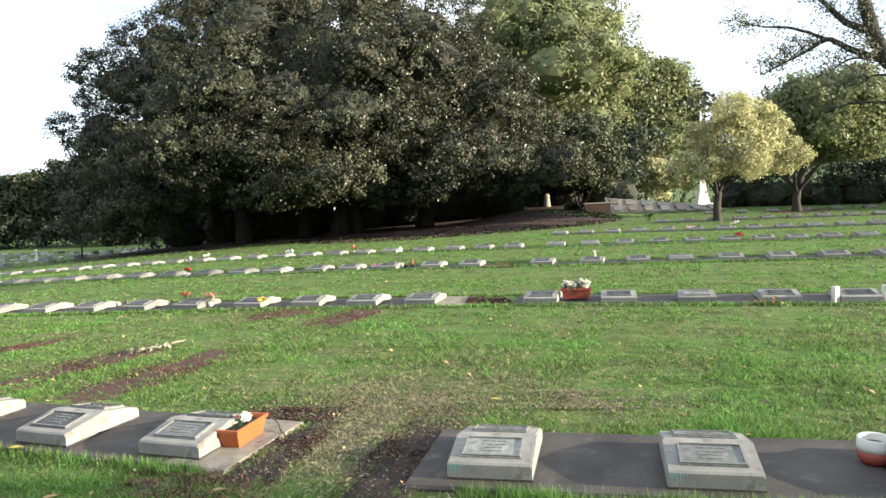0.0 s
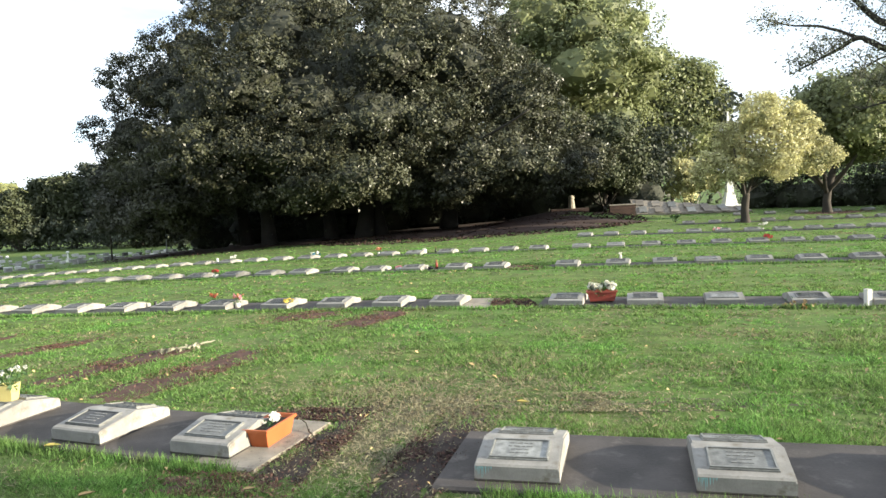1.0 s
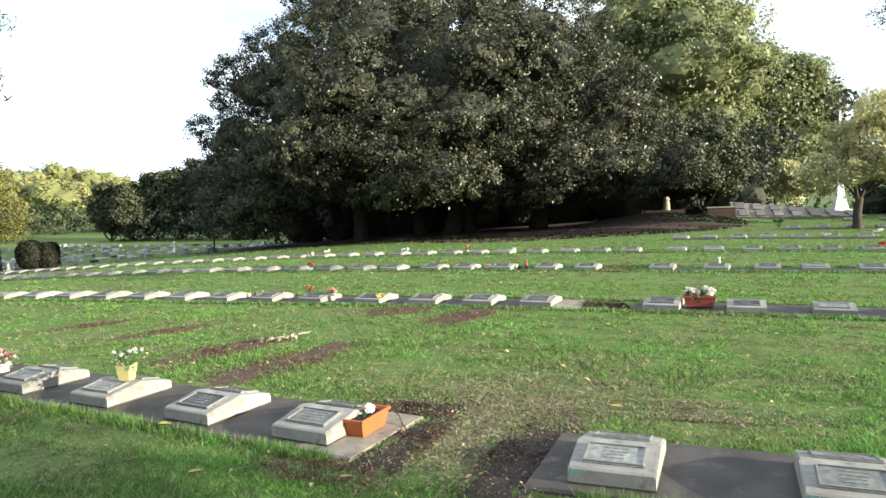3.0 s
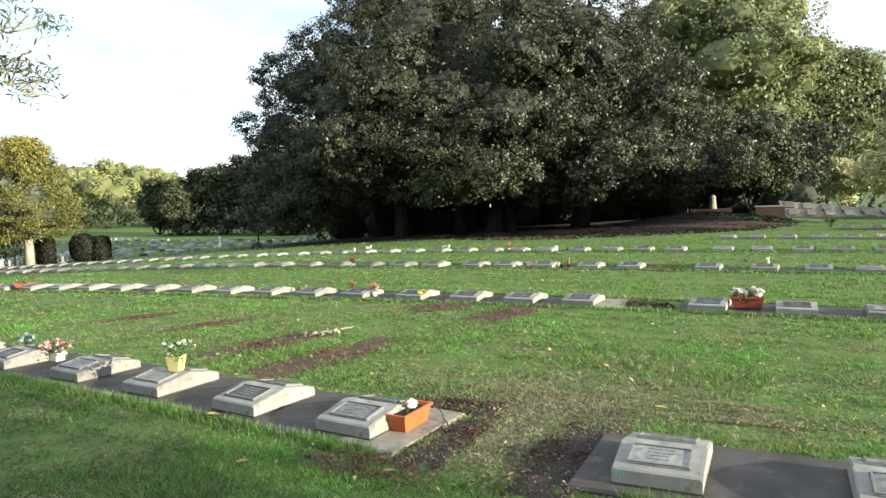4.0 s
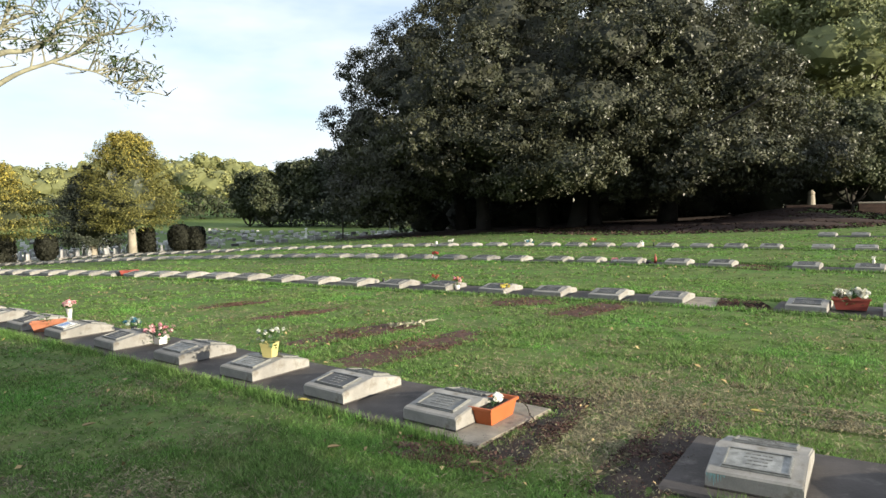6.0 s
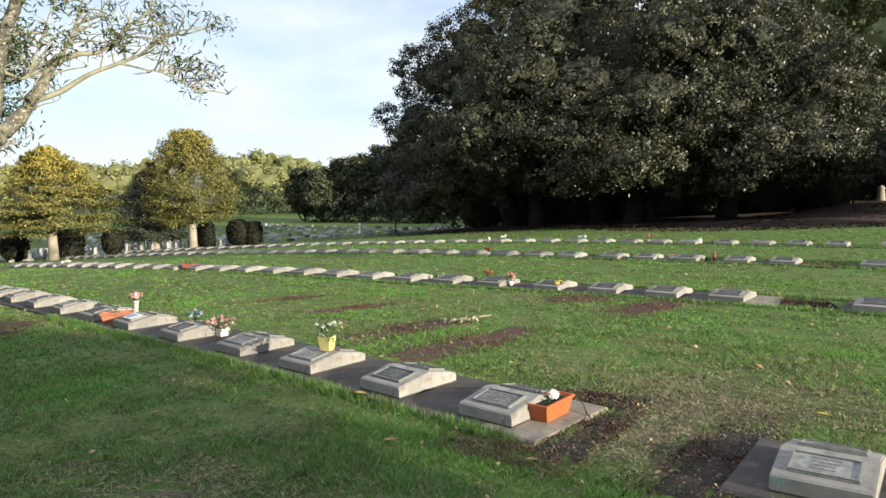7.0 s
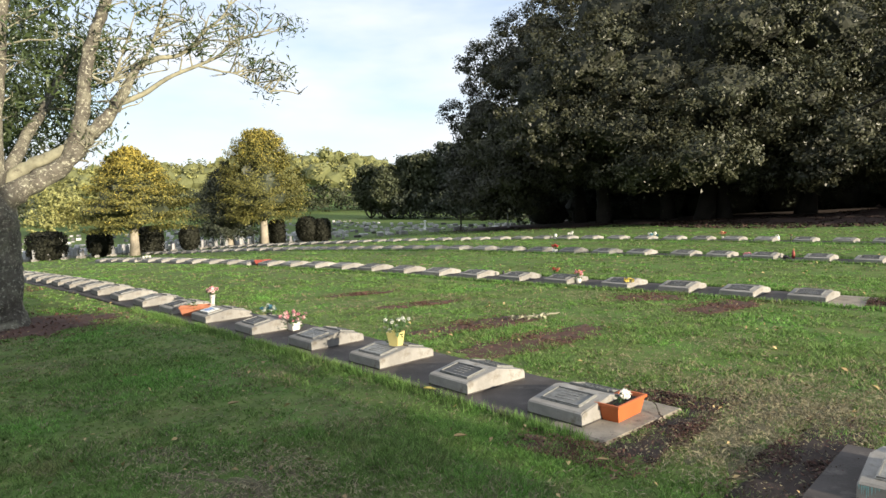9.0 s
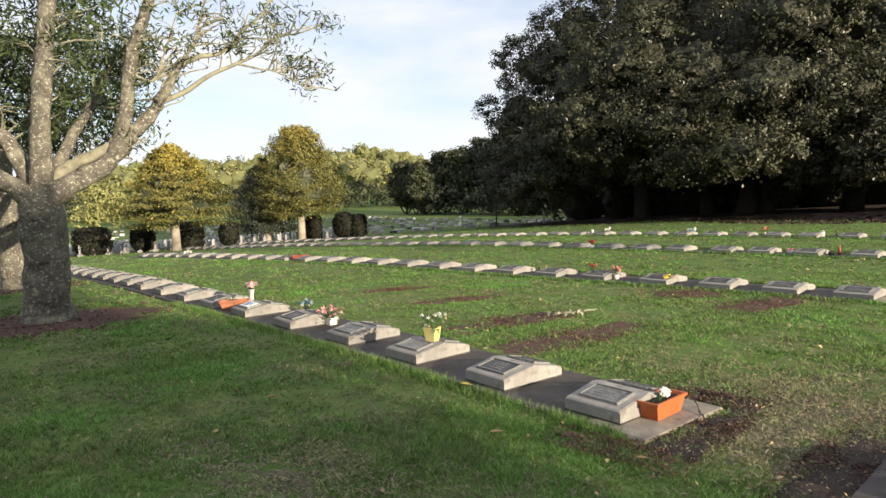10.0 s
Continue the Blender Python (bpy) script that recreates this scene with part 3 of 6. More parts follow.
def lawn_blades():
    rng = np.random.default_rng(77)
    bands = ((2.3, 5.0, 1600, 0.0031), (5.0, 8.0, 560, 0.0052), (8.0, 13.0, 240, 0.0085), (13.0, 26.0, 62, 0.017), (26.0, 46.0, 8, 0.034))
    a0, a1 = radians(-34), radians(68)
    each = 8
    green, straw = [], []
    for r0, r1, dens, wid in bands:
        n = int((a1 - a0) * (r1 * r1 - r0 * r0) / 2 * dens)
        a = rng.uniform(a0, a1, n)
        r = np.sqrt(rng.uniform(r0 * r0, r1 * r1, n))
        x, y = -r * np.sin(a), r * np.cos(a)
        patch = in_patch(x, y, 0.03)
        rough = np.sin(x * 1.7 + 1.3 * np.sin(y * 1.1)) * np.sin(y * 2.1 + 0.9 * np.sin(x * 2.3)) + 0.7 * np.sin(x * 5.1 + y * 3.3) * np.sin(y * 6.7 - x * 2.9) + 0.4 * rng.normal(size=n)
        dry = np.exp(-((x + 0.45) / 0.9) ** 2 - ((y - 4.9) / 1.3) ** 2) * 0.65 + np.exp(-((x - 0.2) / 1.3) ** 2 - ((y - 5.7) / 0.45) ** 2) * 0.4 + 0.02 + 0.2 * np.sin(x * 0.9 + 2) * np.sin(y * 1.3 + x * 0.4) + 0.3 * (np.sin(x * 2.6 + y) * np.sin(y * 3.1 - x * 0.7)).clip(-0.3, 1) - 0.1 * rough
        keep = ~slab_side(x, y) & (patch < 0.32 * rng.random(n) ** 1.2) & (rng.random(n) < 1.0 - 0.2 * np.clip(dry, 0, 1))
        x, y, rough, dry = x[keep], y[keep], rough[keep], dry[keep]
        n = len(x)
        z = np.array([fall(p, q) for p, q in zip(x, y)])
        h = (0.024 + 0.019 * rough.clip(-1.2, 1.9)).clip(0.008, 0.07) * (1 - 0.45 * np.clip(dry, 0, 1)) * (1.0 if r0 < 8 else 0.75)
        is_dry = rng.random(n) < np.clip(dry * 1.1, 0.02, 0.85)
        x, y, z, h, is_dry = (np.repeat(q, each) for q in (x, y, z, h, is_dry))
        n = len(x)
        t = rng.uniform(0, 6.283, n)
        w = wid * rng.uniform(0.6, 1.4, n)
        s = h * rng.uniform(0.3, 1.7, n)
        f = rng.uniform(0, 6.283, n)
        h = h * rng.uniform(0.55, 1.25, n)
        rx, ry = x + s * 0.55 * np.cos(f), y + s * 0.55 * np.sin(f)
        p0 = np.stack([rx + w * np.cos(t), ry + w * np.sin(t), z - 0.005], 1)
        p1 = np.stack([rx - w * np.cos(t), ry - w * np.sin(t), z - 0.005], 1)
        p2 = np.stack([rx + s * np.cos(f), ry + s * np.sin(f), z + h], 1)
        tri = np.stack([p0, p1, p2], 1)
        green.append(tri[~is_dry].reshape(-1, 3))
        straw.append(tri[is_dry].reshape(-1, 3))
    tagged(quick_mesh("lawn_grass", np.concatenate(green), 3, GRASS), "short uneven green lawn grass", "grass", kind="stuff")
    tagged(quick_mesh("dry_grass", np.concatenate(straw), 3, STRAW), "dry straw-coloured grass among the green", "grass", kind="stuff")
    # longer tufts that lap over the near edges of the strips
    n = 26000
    x = rng.uniform(-9.5, 4.0, n)
    y = ROWS[0](x) - 0.125 - np.abs(rng.normal(size=n)) * 0.075 + 0.02
    ok = ((x < -1.5) | (x > 0.0)) & (in_patch(x, y) < 0) & (rng.random(n) < 0.55 + 0.45 * np.sin(x * 6.1) * np.sin(x * 2.3))
    x, y = x[ok], y[ok]
    n = len(x)
    h = rng.uniform(0.03, 0.1, n)
    t = rng.uniform(0, 6.283, n)
    z = np.array([fall(p, q) for p, q in zip(x, y)])
    p0 = np.stack([x + 0.003 * np.cos(t), y + 0.003 * np.sin(t), z], 1)
    p1 = np.stack([x - 0.003 * np.cos(t), y - 0.003 * np.sin(t), z], 1)
    p2 = np.stack([x + rng.normal(size=n) * 0.025, y + rng.normal(size=n) * 0.025, z + h], 1)
    tagged(quick_mesh("edge_grass", np.stack([p0, p1, p2], 1).reshape(-1, 3), 3, GRASS), "longer green grass along the edge of a concrete strip", "grass", kind="stuff")
    for row, lo, hi, n in ((1, -16.0, 8.0, 9000), (2, -18.0, 10.0, 7000), (3, -18.0, 12.0, 7000)):
        for side in (-0.125, 0.82) if row == 1 else (-0.03, 0.7):
            x = rng.uniform(lo, hi, n)
            y = ROWS[row](x) + side * 1.04 + np.sign(side) * np.abs(rng.normal(size=n)) * 0.06
            h, t, w = rng.uniform(0.025, 0.075, n), rng.uniform(0, 6.283, n), 0.007 + 0.0015 * row
            z = np.array([fall(p, q) for p, q in zip(x, y)])
            p0 = np.stack([x + w * np.cos(t), y + w * np.sin(t), z], 1)
            p1 = np.stack([x - w * np.cos(t), y - w * np.sin(t), z], 1)
            p2 = np.stack([x + rng.normal(size=n) * 0.025, y + rng.normal(size=n) * 0.025, z + h], 1)
            tagged(quick_mesh("edge_grass", np.stack([p0, p1, p2], 1).reshape(-1, 3), 3, GRASS), "longer green grass along the edge of a concrete strip", "grass", kind="stuff")
    # mown clippings and dead stalks lying flat, thickest on the worn turf
    n = 90000
    a, r = rng.uniform(a0, a1, n), np.sqrt(rng.uniform(2.6 ** 2, 11 ** 2, n))
    x, y = -r * np.sin(a), r * np.cos(a)
    worn = np.exp(-((x + 0.5) / 0.75) ** 2 - ((y - 4.8) / 1.0) ** 2) + 0.5 * np.exp(-((x - 0.0) / 1.2) ** 2 - ((y - 5.75) / 0.35) ** 2) + 0.7 * np.exp(-((x + 2.9) / 0.9) ** 2 - ((y - 2.8) / 0.45) ** 2) + 0.06 + 0.14 * (np.sin(x * 2.6 + y) * np.sin(y * 3.1 - x * 0.7)).clip(0, 1)
    ok = (rng.random(n) < worn) & ~slab_side(x, y) & (in_patch(x, y) < 0.05)
    x, y = x[ok], y[ok]
    k = 4
    x, y = np.repeat(x, k) + rng.normal(size=len(x) * k) * 0.05, np.repeat(y, k) + rng.normal(size=len(y) * k) * 0.05
    ok = ~slab_side(x, y)
    x, y = x[ok], y[ok]
    c = np.stack([x, y, np.array([fall(p, q) for p, q in zip(x, y)]) + rng.uniform(0.01, 0.022, len(x))], 1)
    nr = rng.normal(size=c.shape) * 0.3 + np.array([0, 0, 1])
    tagged(quick_mesh("dry_clippings", leaf_array(c, nr, rng.uniform(0.02, 0.075, len(c)), rng, 0.09, 0.2), 4, STRAW), "dead straw-coloured clippings lying on the worn lawn", "grass", kind="stuff")
    # fallen leaves
    n = 2600
    a, r = rng.uniform(a0, a1, n), 3 + 15 * rng.uniform(0, 1, n) ** 0.7
    c = np.stack([-r * np.sin(a), r * np.cos(a), np.zeros(n)], 1)
    c = c[~slab_side(c[:, 0], c[:, 1])]
    c[:, 2] = [fall(p[0], p[1]) + 0.03 for p in c]
    nr = rng.normal(size=c.shape) * 0.35 + np.array([0, 0, 1])
    tagged(quick_mesh("fallen_leaves", leaf_array(c, nr, 0.019 + 0.05 * rng.uniform(0, 1, len(c)) ** 2.5, rng, 0.45), 4, DRY_LEAF), "yellow and brown fallen leaves on the lawn", "leaves", kind="stuff")


lawn_blades()


def fallen_branch():
    root = new("fallen_branch")
    root.location = (-3.5, 7.73, fall(-3.5, 7.73))
    rr = random.Random(8)
    bm = bmesh.new()
    tube(bm, smooth_line([(0, 0, 0.03), (0.12, 0.1, 0.05), (0.24, 0.2, 0.04), (0.42, 0.42, 0.06)], 4, 0.006, rr), [0.012] * 12 + [0.004], 6)
    part("stick", bm, WITHERED, root)
    rng = np.random.default_rng(9)
    c = np.stack([rng.uniform(-0.08, 0.32, 60), np.zeros(60), rng.uniform(0.02, 0.06, 60)], 1)
    c[:, 1] = c[:, 0] * 0.9 + rng.normal(size=60) * 0.06
    quick_mesh("withered_leaves", leaf_array(c, rng.normal(size=(60, 3)) + np.array([0, 0, 1]), rng.uniform(0.04, 0.09, 60), rng, 0.4), 4, WITHERED, root)
    tagged(root, "pale dry fallen branch with withered leaves on the grass", "branch")


fallen_branch()


# ---- trees ----
def tree(name, label, base, trunk, limbs, lobes, count, size, leaf, bark, seed, clump=0.35, keep=None, per_clump=28, core=0, spread=0.5, knobs=9, boughs=False, inner=False):
    """A trunk with limbs (each a line of points with two radii) and a crown of leaves in clumps."""
    rng = np.random.default_rng(seed)
    rr = random.Random(seed)
    root = new(name)
    root.location = base
    bz = Vector(base)
    if trunk:
        bm = bmesh.new()
        for pts, r0, r1 in trunk:
            line = smooth_line([Vector(p) - bz for p in pts], 4, r0 * 0.06, rr)
            k = len(line)
            tube(bm, line, [r0 + (r1 - r0) * i / (k - 1) + (r0 * 0.35 * max(0, 1 - i / 2.5) if r0 > 0.1 else 0) for i in range(k)], 12)
        part("trunk", bm, bark, root, smooth=True)
    for pts, r0, r1 in limbs:
        bm = bmesh.new()
        line = smooth_line([Vector(p) - bz for p in pts], 4, r0 * 0.12, rr)
        k = len(line)
        tube(bm, line, [r0 + (r1 - r0) * i / (k - 1) for i in range(k)], 8)
        part("limb", bm, bark, root, smooth=True)
    v = lobes_to_leaves(lobes, count, size, rng, clump, per_clump, keep, spread, knobs)
    if core:
        lb = np.array(lobes)
        d = rng.normal(size=(core, 3))
        d /= np.linalg.norm(d, axis=1, keepdims=True)
        c = lb[0, :3] + d * lb[0, 3:] * rng.uniform(0.8, 1.15, (core, 1))
        c = c[c[:, 2] > base[2] + 1.2]
        v = np.concatenate([v, leaf_array(c, rng.normal(size=c.shape) + (c - lb[0, :3]) / lb[0, 3:], size * rng.uniform(1.1, 1.8, len(c)), rng, 0.55)])
    if inner:                              # inner mass of each bough; the fig's is coloured dark for gap shade
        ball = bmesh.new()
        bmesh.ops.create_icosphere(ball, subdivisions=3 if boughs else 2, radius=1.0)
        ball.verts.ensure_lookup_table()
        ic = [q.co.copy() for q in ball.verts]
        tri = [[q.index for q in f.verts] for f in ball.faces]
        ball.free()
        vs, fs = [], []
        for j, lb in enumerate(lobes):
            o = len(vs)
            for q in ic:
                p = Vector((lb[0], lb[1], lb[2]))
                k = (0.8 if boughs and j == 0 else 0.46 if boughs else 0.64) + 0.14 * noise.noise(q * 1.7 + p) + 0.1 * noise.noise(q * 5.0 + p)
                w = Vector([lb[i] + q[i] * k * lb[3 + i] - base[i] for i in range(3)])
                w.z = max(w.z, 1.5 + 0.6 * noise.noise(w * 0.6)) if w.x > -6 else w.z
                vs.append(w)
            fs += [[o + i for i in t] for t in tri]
        link_mesh("inner_foliage", vs, fs, INNER_SHADE if boughs else leaf, root)
        w = np.array([tuple(q) for q in vs]) + np.array(base)
        out = np.tile(np.array([tuple(q) for q in ic]), (len(lobes), 1))
        ok = (w[:, 1] < lobes[0][1] + 3) & (w[:, 2] > base[2] + 1.0)
        for lb in lobes:
            ok &= (((w - np.array(lb[:3])) / np.array(lb[3:])) ** 2).sum(1) > 0.12
        m = 8 if boughs else 5
        w, out = np.repeat(w[ok], m, 0), np.repeat(out[ok], m, 0)
        far = np.repeat(np.array(lobes)[:, 3], len(ic))[ok].repeat(m)[:, None]
        v = np.concatenate([v, leaf_array(w + rng.normal(size=w.shape) * far * 0.13 + out * 0.12, out + rng.normal(size=w.shape) * 0.5, size * (1.0 if boughs else 1.2) * rng.uniform(0.8, 1.4, len(w)), rng, 0.6)])
    v = v - np.array(base)
    if boughs:                             # each bough is a part, and differs a little in tone
        q = v.reshape(-1, 4, 3).mean(1)
        lc = np.array(lobes)[:, :3] - np.array(base)
        near = np.concatenate([((q[i:i + 20000, None, :] - lc[None]) ** 2).sum(2).argmin(1) for i in range(0, len(q), 20000)])
        for k in range(len(lc)):
            if (near == k).sum() > 20:
                tagged(quick_mesh("bough", v.reshape(-1, 4, 3)[near == k].reshape(-1, 3), 4, leaf, root), kind="stuff")
    else:
        quick_mesh("crown", v, 4, leaf, root)
    return tagged(root, label, "tree")


def build_fig():
    rng = np.random.default_rng(11)
    c = (-7.1, 42.6, 5.6)
    lobes = crown_lobes(c, (14.0, 13.6, 11.0), 74, 2.3, 4.4, rng, -0.3, 0.72)
    lobes[0] = (*c, 9.2, 9.0, 7.6)
    lobes = [lb for lb in lobes if not (lb[0] < c[0] - 6.5 and lb[2] > 11.5)]
    lobes += [(c[0] - 8.2, 40.6, 10.8, 2.6, 2.6, 2.0), (c[0] - 10.4, 40.0, 8.6, 2.6, 2.6, 2.0), (c[0] - 11.4, 39.6, 6.0, 2.5, 2.5, 2.0), (c[0] - 5.6, 41.0, 13.2, 2.7, 2.7, 2.0)]
    lobes += [(4.0, 36.6, 3.3, 2.1, 2.1, 1.5), (2.4, 34.6, 3.5, 2.0, 2.0, 1.4), (4.7, 38.2, 5.2, 2.0, 2.0, 1.6), (3.2, 36.0, 6.2, 2.2, 2.2, 1.7), (0.6, 33.2, 3.6, 1.9, 1.9, 1.4), (-2.1, 33.4, 5.4, 2.1, 2.1, 1.7), (-1.0, 33.4, 5.0, 1.9, 1.9, 1.5)]
    lobes = [lb for lb in lobes if not (lb[0] > 0.8 and lb[2] > 8.2)]
    lobes += [(3.5, 35.6, 2.5, 1.9, 1.9, 1.15), (1.4, 34.2, 2.7, 1.8, 1.8, 1.1), (5.4, 37.6, 2.9, 1.9, 1.9, 1.2), (-0.6, 33.2, 2.5, 1.7, 1.7, 1.1), (6.6, 39.6, 3.1, 2.0, 2.0, 1.3)]
    for k in range(9):                     # boughs that come down to the ground on the shaded side
        lobes.append((c[0] - 8.5 - 0.75 * k, 37.0 + 0.9 * k + rng.uniform(-0.6, 0.6), rng.uniform(1.2, 2.4), 2.0, 2.0, 1.7))
    for k in range(44):                    # the low skirt that hangs towards the lawn
        a = radians(-178 + 172 * k / 43 + rng.uniform(-3, 3))
        r = rng.uniform(1.0, 2.0)
        f = rng.uniform(0.7, 0.98)
        z = rng.uniform(2.4, 4.4) - (0.9 if a < radians(-125) else 0.5 if a > radians(-75) else 0)
        lobes.append((c[0] + 12.8 * f * math.cos(a), c[1] + 12.4 * f * math.sin(a), z, r * 1.3, r * 1.3, r * 0.7))
    trunks = []
    rr = random.Random(4)
    for x, y in ((-10.5, 37), (-7.5, 39), (-5.5, 37.5), (-4.6, 38), (-13, 41), (-1, 40)):
        g = fall(x, y)
        trunks.append((((x, y, g - 0.2), (x + rr.uniform(-0.4, 0.4), y + 0.2, 2.2), (x + rr.uniform(-1.2, 1.2), y + 1, 6)), rr.uniform(0.3, 0.5), 0.22))
    limbs = []
    for x0, z0, x1, z1 in ((-9.5, 5.4, -7.0, 6.6), (0, 4, 3, 5.2)):
        limbs.append((((x0, 35, z0), ((x0 + x1) / 2, 31.6, (z0 + z1) / 2 - 0.2), (x1, 30.6, z1)), 0.1, 0.03))

    def keep(p):
        low = 1.25 + 0.45 * np.sin(p[:, 0] * 1.1) + 0.3 * np.sin(p[:, 0] * 2.7) - 1.5 * (p[:, 0] < -13)
        return (p[:, 2] > low) & ((p[:, 1] < 44.5) | ((p[:, 2] > 9) & (p[:, 1] < 48)) | (rng.random(len(p)) < 0.1))
    tree("fig_tree", "huge dark spreading fig tree with low hanging branches", (c[0], c[1], fall(c[0], c[1])), trunks, limbs, lobes, 1350000, 0.158, FIG_LEAF, FIG_BARK, 21, 0.18, keep, 24, 0, 0.45, 22, True, True)


build_fig()


def simple_tree(name, label, x, y, height, radius, leaf, bark, seed, count, size, nlobes=24, low=0.3, lr=(0.22, 0.38), core=9000, squash=1.0, clump=0.3, trunk_r=0.2, lean=0.0, inner=True):
    """A freestanding tree with a dome of lobes over a forked trunk."""
    rng = np.random.default_rng(seed)
    rr = random.Random(seed)
    g = fall(x, y)
    z0 = g + height * low
    c = (x + lean, y, (z0 + g + height) / 2)
    rad = (radius, radius * squash, (g + height - z0) / 2)
    lobes = crown_lobes(c, rad, nlobes, lr[0] * radius, lr[1] * radius, rng, -0.8)
    trunk = [(((x, y, g - 0.1), (x + 0.05, y, g + height * low * 0.6), (x + lean * 0.5, y, c[2])), trunk_r, trunk_r * 0.5)]
    limbs = []
    for k in range(6):
        a = k * 1.05 + rr.uniform(-0.3, 0.3)
        limbs.append((((x, y, g + height * low * rr.uniform(0.5, 0.9)), (x + radius * 0.3 * math.cos(a), y + radius * 0.3 * math.sin(a), z0 + height * 0.08), (x + radius * 0.7 * math.cos(a), y + radius * 0.7 * math.sin(a), c[2])), trunk_r * 0.55, trunk_r * 0.15))
    return tree(name, label, (x, y, g), trunk, limbs, lobes, count, size, leaf, bark, seed, clump, None, 24, core, inner=inner)


simple_tree("broadleaf_tree", "tall green broadleaf tree with sunlit foliage", 8.5, 55, 20, 8.0, GREEN_LEAF, DARK_BARK, 31, 66000, 0.25, 60, 0.06, clump=0.32)
simple_tree("broadleaf_tree", "rounded green broadleaf tree beyond the memorial", 17.0, 58, 13.5, 4.9, GREEN_LEAF, DARK_BARK, 32, 42000, 0.23, 34, 0.08, clump=0.3)
def olive_tree(x, y):
    """A low forked tree with an open, uneven crown."""
    g = fall(x, y)
    spots = ((-1.9, 1.9, 0.55), (-1.3, 2.3, 0.7), (-1.5, 1.6, 0.5), (-0.6, 2.2, 0.7), (-0.5, 3.0, 0.7), (0.3, 2.5, 0.8), (0.3, 3.6, 0.9), (0.2, 4.6, 0.7), (0.7, 5.1, 0.55), (1.0, 4.3, 0.9), (1.7, 4.5, 0.7), (1.1, 3.3, 0.9), (1.9, 3.5, 0.9), (2.5, 3.9, 0.6), (2.4, 2.9, 0.8), (3.1, 2.9, 0.65), (3.5, 2.4, 0.5), (3.0, 2.1, 0.5), (1.8, 2.3, 0.7), (1.0, 2.1, 0.6), (-0.9, 3.9, 0.35), (-1.2, 1.5, 0.4))
    rr = random.Random(33)
    lobes = [(x + 0.8, y, g + 3.0, 1.3, 1.2, 1.1)] + [(x + u, y + rr.uniform(-1.4, 1.4) * (1 - abs(u - 0.8) / 5), g + z, r, r, r * 0.85) for u, z, r in ((u * 0.84 + 0.1, 0.35 + z * 0.85, r * 0.95) for u, z, r in spots)]
    trunk = [(((x, y, g - 0.1), (x - 0.03, y, g + 0.5), (x + 0.05, y, g + 1.15)), 0.17, 0.13)]
    limbs = [(((x, y, g + 0.85 + 0.1 * abs(u)), (x + u * 0.3, y + w * 0.4, g + 1.35 + 0.12 * z), (x + u, y + w, g + z)), r, 0.02) for u, w, z, r in ((-1.3, 0.2, 2.2, 0.05), (-0.6, -0.5, 2.9, 0.07), (0.2, 0.3, 4.4, 0.09), (1.0, -0.4, 4.0, 0.08), (2.0, 0.2, 3.2, 0.06), (2.7, -0.1, 2.7, 0.05), (-0.3, 0.6, 3.6, 0.05))]
    return tree("olive_tree", "low pale yellow-green tree forking near the lawn", (x, y, g), trunk, limbs, lobes, 84000, 0.105, OLIVE_LEAF, DARK_BARK, 33, 0.13, None, 24, 5000)


olive_tree(11.0, 27.8)
simple_tree("lawn_tree", "leafy green tree with a leaning dark trunk", 16.3, 32.0, 6.7, 3.6, GREEN_LEAF, DARK_BARK, 34, 46000, 0.16, 40, 0.24, core=10000, clump=0.2, trunk_r=0.2, lean=1.6)
simple_tree("shaded_tree", "dark leafy understorey tree beside the memorial", 8.6, 43.5, 6.4, 3.0, FOOT_LEAF, DARK_BARK, 37, 26000, 0.2, 26, 0.12, core=4000, clump=0.22, trunk_r=0.14)
simple_tree("bright_bush", "bright yellow-green bush behind the memorial", 16.0, 50, 3.6, 2.0, OLIVE_LEAF, DARK_BARK, 35, 9000, 0.2, 12, 0.02, core=1500, clump=0.25, trunk_r=0.08)
# trees beyond the view to the right, which shade the near grass
simple_tree("broadleaf_tree", "broad leafy tree shading the near grass", 17.0, -7.1, 10.5, 6.7, GREEN_LEAF, DARK_BARK, 36, 24000, 0.4, 40, 0.06, core=16000, clump=0.45, trunk_r=0.3)


